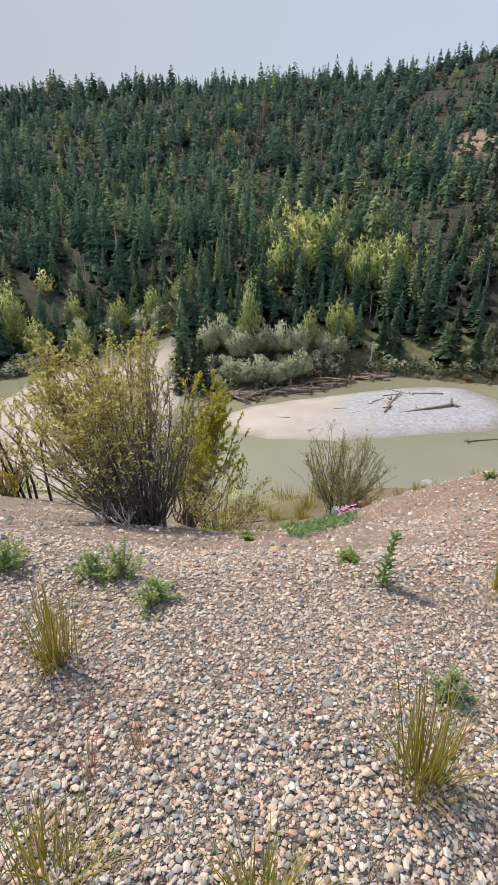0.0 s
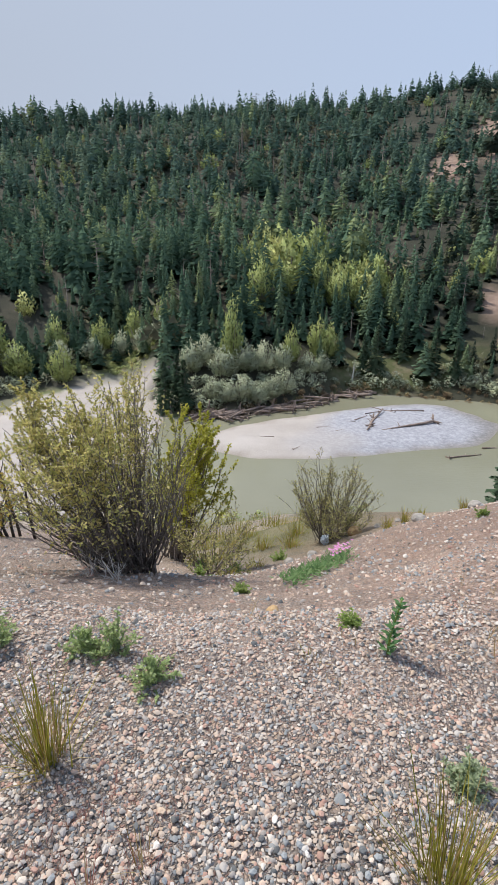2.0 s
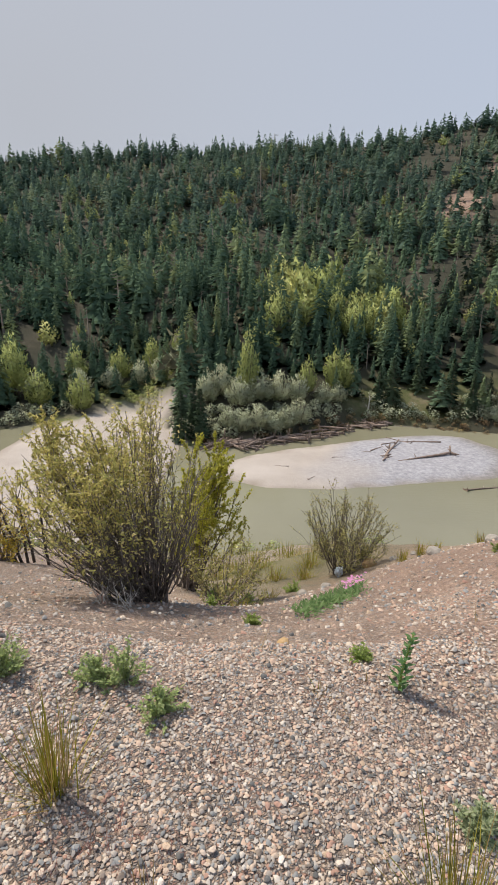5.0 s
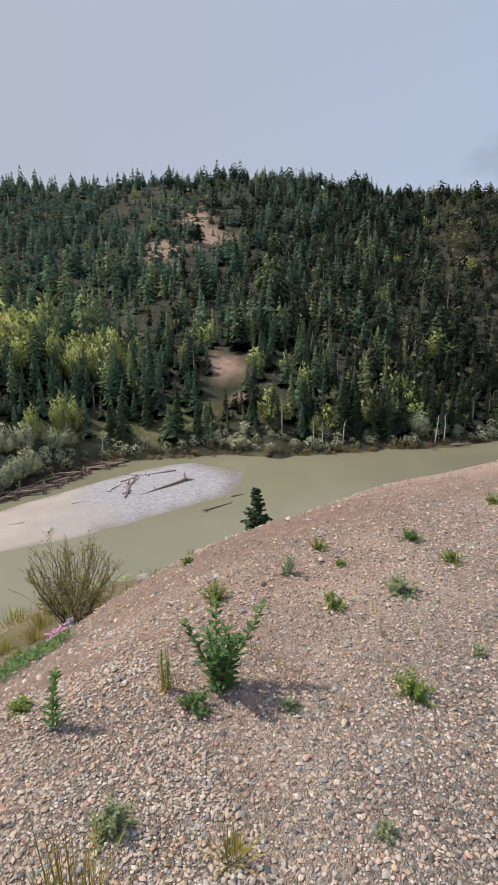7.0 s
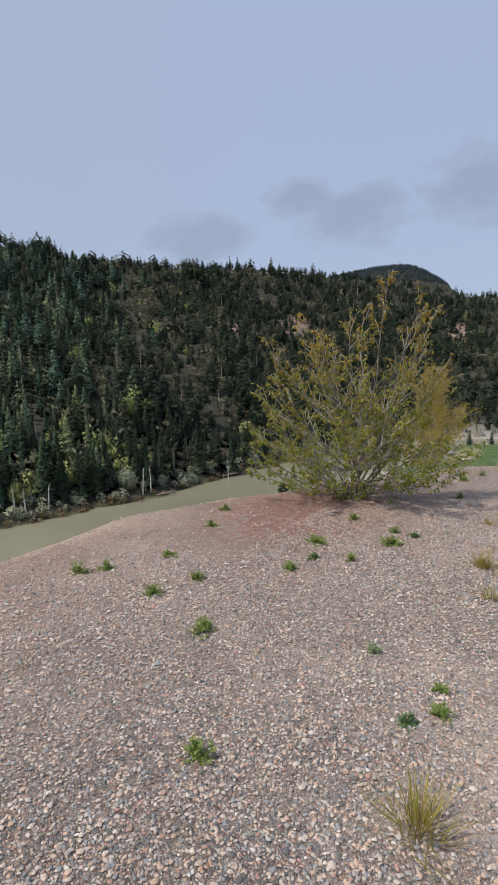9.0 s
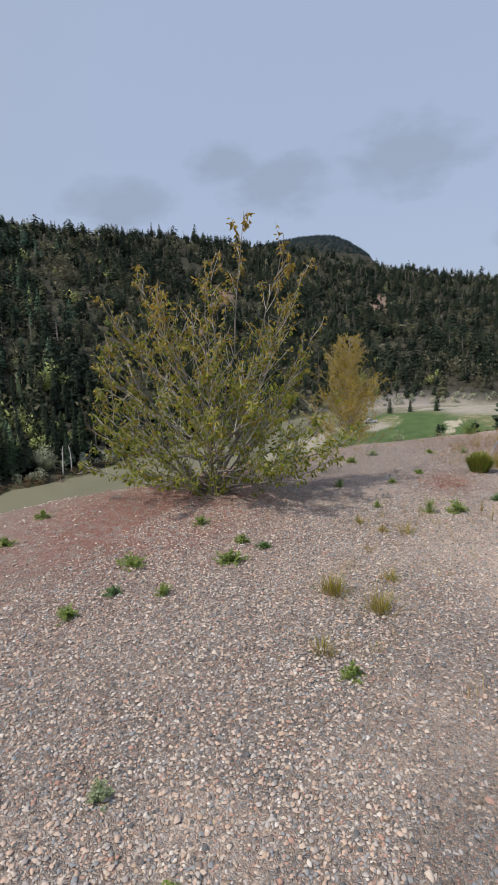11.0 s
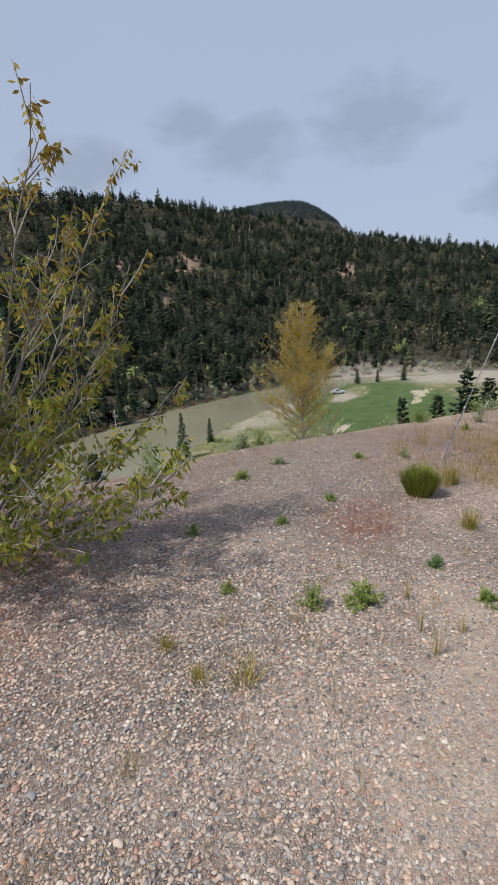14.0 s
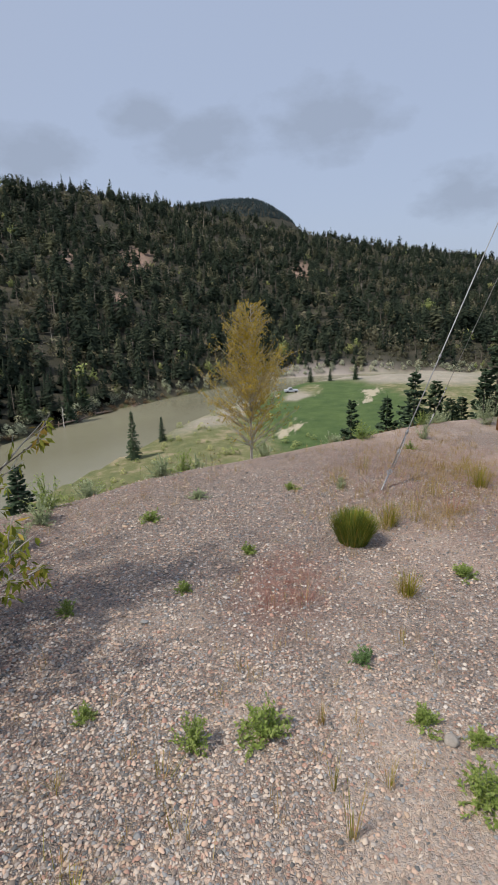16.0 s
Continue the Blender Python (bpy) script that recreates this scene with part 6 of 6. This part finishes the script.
for i, (x, y, w_, h_) in enumerate(WEED_A + WEED_B + WEED_C):
    grey = i in (0, 1, 5, 9, 15, 16, 17, 10, 20, 36, 54, 59)
    weed(x, y, w_ * 1.15, h_ * 0.75, 400 + i, LEAF_FRESH if i < 4 else LEAF_SAGE if grey else LEAF_BLUE if i % 7 == 5 else LEAF_GREEN, "low grey-green weed on the gravel" if grey else "low green weed growing in the gravel")
for i, (x, y, w_, h_) in enumerate(SAGEBRUSH):
    weed(x, y, w_ * 1.3, h_ * 1.2, 500 + i, LEAF_SAGE, "grey-green sage bush at the terrace rim", "sage_bush", 40, "sage bushes")
for i, (x, y, w_, h_) in enumerate(((0.30, 3.0, 0.16, 0.07), (-0.26, 6.6, 0.5, 0.25), (0.2, 6.3, 0.35, 0.16), (2.34, 4.17, 0.16, 0.08), (0.9, 7.2, 0.4, 0.2), (-0.1, 4.6, 0.25, 0.12))):
    weed(x, y, w_, h_, 540 + i, LEAF_GREEN, "low green weed on the slope below the rim")
for i in range(16):
    r_ = random.Random(600 + i)
    x = 12.0 + 0.75 * i * r_.uniform(0.8, 1.1)
    weed(x, float(table(x, *EDGE)) + r_.uniform(0.0, 1.0), r_.uniform(0.3, 0.6), r_.uniform(0.2, 0.4), 620 + i, LEAF_SAGE if i % 3 else LEAF_GREEN, "grey-green sage bush at the terrace rim", "sage_bush", 40, "sage bushes")


def leafy_spire(x, y, high, stems, seed, leaf, label, name, size, spread):
    """An upright plant with leaves all the way up each stem."""
    r = random.Random(seed)
    ob = thing(name, on_ground(x, y), label, "plant")
    for i in range(stems):
        s_, l_ = Builder(), Builder(smooth=False)
        ln = high * (1.0 if i == 0 else r.uniform(0.55, 0.98))
        pts, _ = curve(Vector((r.gauss(0, 0.015), r.gauss(0, 0.015), -0.01)), direction(r, r.uniform(0, 6.283), spread * r.uniform(0.1, 1) if stems > 1 else 0.05), ln, 0.12, 0.04, r, 6)
        s_.tube(pts, 0.006, 0.003, 5)
        for k in range(int(46 * ln / high)):
            s = 0.2 + 5.75 * k / (46 * ln / high)
            q = pts[int(s)].lerp(pts[int(s) + 1], s % 1)
            a = 2.4 * k + r.gauss(0, 0.2)
            d = (direction(r, a, r.uniform(0.7, 1.25)))
            l_.leaf(q, d, Vector((0, 0, 1)), size * r.uniform(0.6, 1.15) * (1.15 - 0.09 * s), size * 0.36)
        st = part("stem", s_, LEAF_GREEN, ob)
        part("leaves", l_, leaf, st)


leafy_spire(1.60, 1.86, 0.46, 7, 71, LEAF_THISTLE, "tall bushy green thistle with toothed leaves", "thistle", 0.072, 0.42)
leafy_spire(0.875, 1.96, 0.27, 1, 72, LEAF_THISTLE, "single upright blue-green leafy plant", "spurge_plant", 0.055, 0.1)
leafy_spire(1.38, 1.98, 0.22, 2, 73, LEAF_SAGE, "thin upright grey-green stem", "spurge_plant", 0.03, 0.1)


def flower_patch():
    r = random.Random(81)
    ob = thing("flower_patch", on_ground(1.0, 3.9), "green mat of leaves with pink flowers at the rim", "plant")
    g = Builder(smooth=False)
    o = ob.location
    for i in range(900):
        s = r.random()
        x, y = 0.62 + 0.62 * s + r.gauss(0, 0.035), 3.38 + 0.95 * s + r.gauss(0, 0.10)
        q = on_ground(x, y) - o
        h = r.uniform(0.0, 0.07)
        g.leaf(q + Vector((0, 0, h)), direction(r, r.uniform(0, 6.28), r.uniform(0.4, 1.4)), Vector((0, 0, 1)), r.uniform(0.03, 0.07), 0.015)
        if s > 0.62 and i % 9 == 0:
            q = on_ground(x + 0.06, y + 0.22) - o
            p = Builder(smooth=False)
            for k in range(5):
                p.leaf(q + Vector((0, 0, h + 0.08)), direction(r, k * 1.257, 1.2), Vector((0, 0, 1)), 0.016, 0.011)
            part("flower", p, PETAL, ob, "pink flower head")
    part("leaves", g, LEAF_BLUE, ob)


flower_patch()


def dead_branch(x, y, high, seed):
    """A bleached broken branch lying with its twigs in the air."""
    r = random.Random(seed)
    ob = thing("dead_branch", on_ground(x, y), "bleached dry branch lying beside the large willow", "branch")
    w, t_ = Builder(), Builder()
    for i in range(9):
        pts, _ = curve(Vector((r.gauss(0, 0.03), r.gauss(0, 0.03), 0)), direction(r, r.uniform(0, 6.283), r.uniform(0.2, 1.3)), high * r.uniform(0.6, 1.1), 0.1, 0.15, r, 5)
        w.tube(pts, 0.0035, 0.0012, 4)
        for k in range(4):
            j = r.randint(1, 4)
            tw, _ = curve(pts[j], ((pts[j + 1] - pts[j]).normalized() + Vector((r.gauss(0, 0.6), r.gauss(0, 0.6), r.gauss(0, 0.4)))).normalized(), high * 0.35, 0.0, 0.15, r, 3)
            t_.tube(tw, 0.0016, 0.0008, 3, False)
    part("limb", w, PALE_TWIG, ob)
    part("twigs", t_, PALE_TWIG, ob)


PALE_TWIG = bark_material("bleached_twigs", (0.40, 0.37, 0.34), (0.60, 0.57, 0.53), 30)
dead_branch(-0.50, 3.08, 0.20, 4)
dead_branch(-0.72, 3.35, 0.26, 6)


def rock(x, y, s, seed, material, label, name="rock"):
    r = random.Random(seed)
    bm = bmesh.new()
    bmesh.ops.create_icosphere(bm, subdivisions=2, radius=s)
    for v in bm.verts:
        v.co *= 1 + 0.28 * noise.noise(v.co / s * 1.3 + Vector((seed, 0, 0)))
        v.co.z *= 0.7
    me = bpy.data.meshes.new(name)
    bm.to_mesh(me)
    bm.free()
    me.materials.append(material)
    ob = new(name, me)
    ob.location = on_ground(x, y) + Vector((0, 0, 0.3 * s))
    ob.rotation_euler.z = r.uniform(0, 6)
    return tagged(ob, label, "rock")


OCHRE = bark_material("ochre_rock", (0.33, 0.20, 0.09), (0.55, 0.38, 0.21), 12)
GREYROCK = bark_material("grey_rock", (0.22, 0.20, 0.18), (0.42, 0.38, 0.34), 14)
rock(2.25, 8.1, 0.13, 1, OCHRE, "ochre boulder on the slope beside the small willow")
rock(0.46, 2.45, 0.032, 2, OCHRE, "fist-sized ochre stone on the rim")
for i, (x, y, s) in enumerate(((2.6, 8.0, 0.07), (2.9, 7.9, 0.06), (0.9, 5.9, 0.07), (1.3, 6.6, 0.09), (0.5, 7.3, 0.07), (9.75, -1.72, 0.035), (3.3, 6.2, 0.1), (2.2, 5.2, 0.08))):
    rock(x, y, s, 10 + i, GREYROCK, "rough grey-brown stone half sunk in the ground")


def plastic_bag():
    r = random.Random(5)
    bm = bmesh.new()
    bmesh.ops.create_icosphere(bm, subdivisions=3, radius=0.07)
    for v in bm.verts:
        v.co *= 1 + 0.6 * noise.noise(v.co * 26)
        v.co.z *= 1.25
    me = bpy.data.meshes.new("plastic_bag")
    bm.to_mesh(me)
    bm.free()
    me.materials.append(plain("pale_blue_plastic", (0.55, 0.62, 0.70), 0.3))
    ob = new("plastic_bag", me)
    ob.location = on_ground(1.72, 8.0) + Vector((0, 0, 0.1))
    tagged(ob, "crumpled pale blue plastic bag under the small willow", "litter")


plastic_bag()


# ---- sparse ground cover ----
def straw_template(seed):
    r = random.Random(seed)
    b = Builder(smooth=False)
    for i in range(7):
        b.blade(Vector((r.gauss(0, 0.15), r.gauss(0, 0.15), 0)), direction(r, r.uniform(0, 6.28), abs(r.gauss(0, 0.5))), r.uniform(0.5, 1.0), 0.02, 0.3, 2)
    f = []
    for q in b.f:
        f += [q[:3]] if len(q) == 3 else [(q[0], q[1], q[2]), (q[0], q[2], q[3])]
    return np.array(b.v), np.array(f)


def ground_cover():
    rng = np.random.default_rng(61)
    kinds = [straw_template(s) for s in range(6)]
    for name, mat_, label, zones, lo, hi in (
            ("red_sorrel", BLADE_RED, "short reddish dry ground cover in the gravel", ((8.6, 2.3, 1.9, 1.0, 1500), (10.95, -0.73, 0.55, 0.3, 300), (13.6, -1.2, 1.2, 0.8, 260), (-0.1, 1.25, 0.35, 0.3, 60), (3.5, 3.6, 1.5, 0.8, 120), (12.6, 1.4, 1.2, 0.5, 160)), 0.03, 0.08),
            ("straw_grass", BLADE_DRY, "thin straw-coloured dry grass between the stones", ((14.4, -2.3, 1.1, 0.7, 620), (12.8, -1.9, 0.6, 0.4, 220), (13.4, -1.0, 1.5, 0.5, 180), (15.5, -1.6, 1.5, 0.8, 160), (9.6, -0.9, 1.4, 0.9, 60), (7.5, -0.3, 1.5, 0.6, 40), (2.0, 1.9, 1.2, 0.7, 60), (16.5, -2.4, 1.4, 0.8, 200)), 0.05, 0.18)):
        xs, ys = [], []
        for cx, cy, rx, ry, n in zones:
            xs.append(rng.normal(cx, rx * 0.6, n))
            ys.append(rng.normal(cy, ry * 0.6, n))
        if name == "straw_grass":
            rim = rng.uniform(10.5, 19, 170)
            xs.append(rim)
            ys.append(table(rim, *EDGE) + rng.normal(-0.25, 0.35, 170))
        x, y = np.concatenate(xs), np.concatenate(ys)
        h = rng.uniform(lo, hi, len(x))
        tagged(scatter(name, kinds, np.stack([x, y, height(x, y)], 1), np.stack([h, h, h], 1), rng.uniform(0, 6.28, len(x)), rng.uniform(0, 1, len(x)), mat_, flat=True), label, "grass", kind="stuff")


ground_cover()


# ---- bleached snags on the far bank ----
def snag(x, y, h, seed):
    r = random.Random(seed)
    ob = thing("bleached_snag", on_ground(x, y), "bleached white dead tree trunk on the far bank", "tree", "snags")
    w = Builder()
    pts, _ = curve(Vector((0, 0, -0.2)), direction(r, r.uniform(0, 6), 0.06), h, 0, 0.03, r, 6)
    w.tube(pts, 0.17, 0.05, 6)
    part("trunk", w, BLEACHED, ob)
    for k in range(4):
        b = Builder()
        q = pts[r.randint(2, 6)]
        b.tube([q, q + direction(r, r.uniform(0, 6.28), 0.8) * r.uniform(0.4, 1.0)], 0.06, 0.02, 4)
        part("branch", b, BLEACHED, ob)


BLEACHED = bark_material("bleached_wood", (0.38, 0.36, 0.33), (0.62, 0.60, 0.56), 4)
for i, (x, y, h) in enumerate(((60.5, 83.5, 5.5), (62.5, 83.0, 4.5), (84, 73.5, 6), (86, 73, 5.5), (22, 99.5, 4.5), (108, 67, 5.5), (66.5, 81.8, 4.5))):
    snag(x, y, h, 900 + i)


# ---- single stones where the walk begins ----
def near_stones():
    """The stones nearest to the viewer's first steps, each by itself in the ground."""
    r = random.Random(77)
    meshes = []
    for k in range(10):
        bm = bmesh.new()
        bmesh.ops.create_icosphere(bm, subdivisions=1, radius=1.0)
        for v in bm.verts:
            v.co *= 1 + 0.30 * noise.noise(v.co * 1.1 + Vector((k * 3.1, 0, 0)))
        me = bpy.data.meshes.new("pebble")
        bm.to_mesh(me)
        bm.free()
        me.materials.append(STONE)
        meshes.append(me)
    for i in range(300):
        x, y = r.uniform(-0.35, 1.1), r.uniform(0.72, 1.35)
        s = r.uniform(0.007, 0.013)
        ob = new("pebble", meshes[i % 10])
        ob.parent = ground
        ob.location = on_ground(x, y) + Vector((0, 0, 0.010))
        ob.rotation_euler = (r.uniform(-0.3, 0.3), r.uniform(-0.3, 0.3), r.uniform(0, 6.28))
        ob.scale = (s * r.uniform(0.9, 1.35), s * r.uniform(0.75, 1.0), s * r.uniform(0.5, 0.75))


def stone_material():
    m = Mat("single_stones", 0.75)
    k = m.n.new("ShaderNodeObjectInfo")
    c = m.ramp(k.outputs["Random"], *SHADES, hard=True)
    m.color(m.mix(m.step(m.noise(70, 5), 0.3, 0.8, 0.0, 0.5), c, m.mix(0.35, c, (0.42, 0.34, 0.28)))).bump(m.noise(220, 4), 0.35, 0.003)
    return m.m


STONE = stone_material()
near_stones()
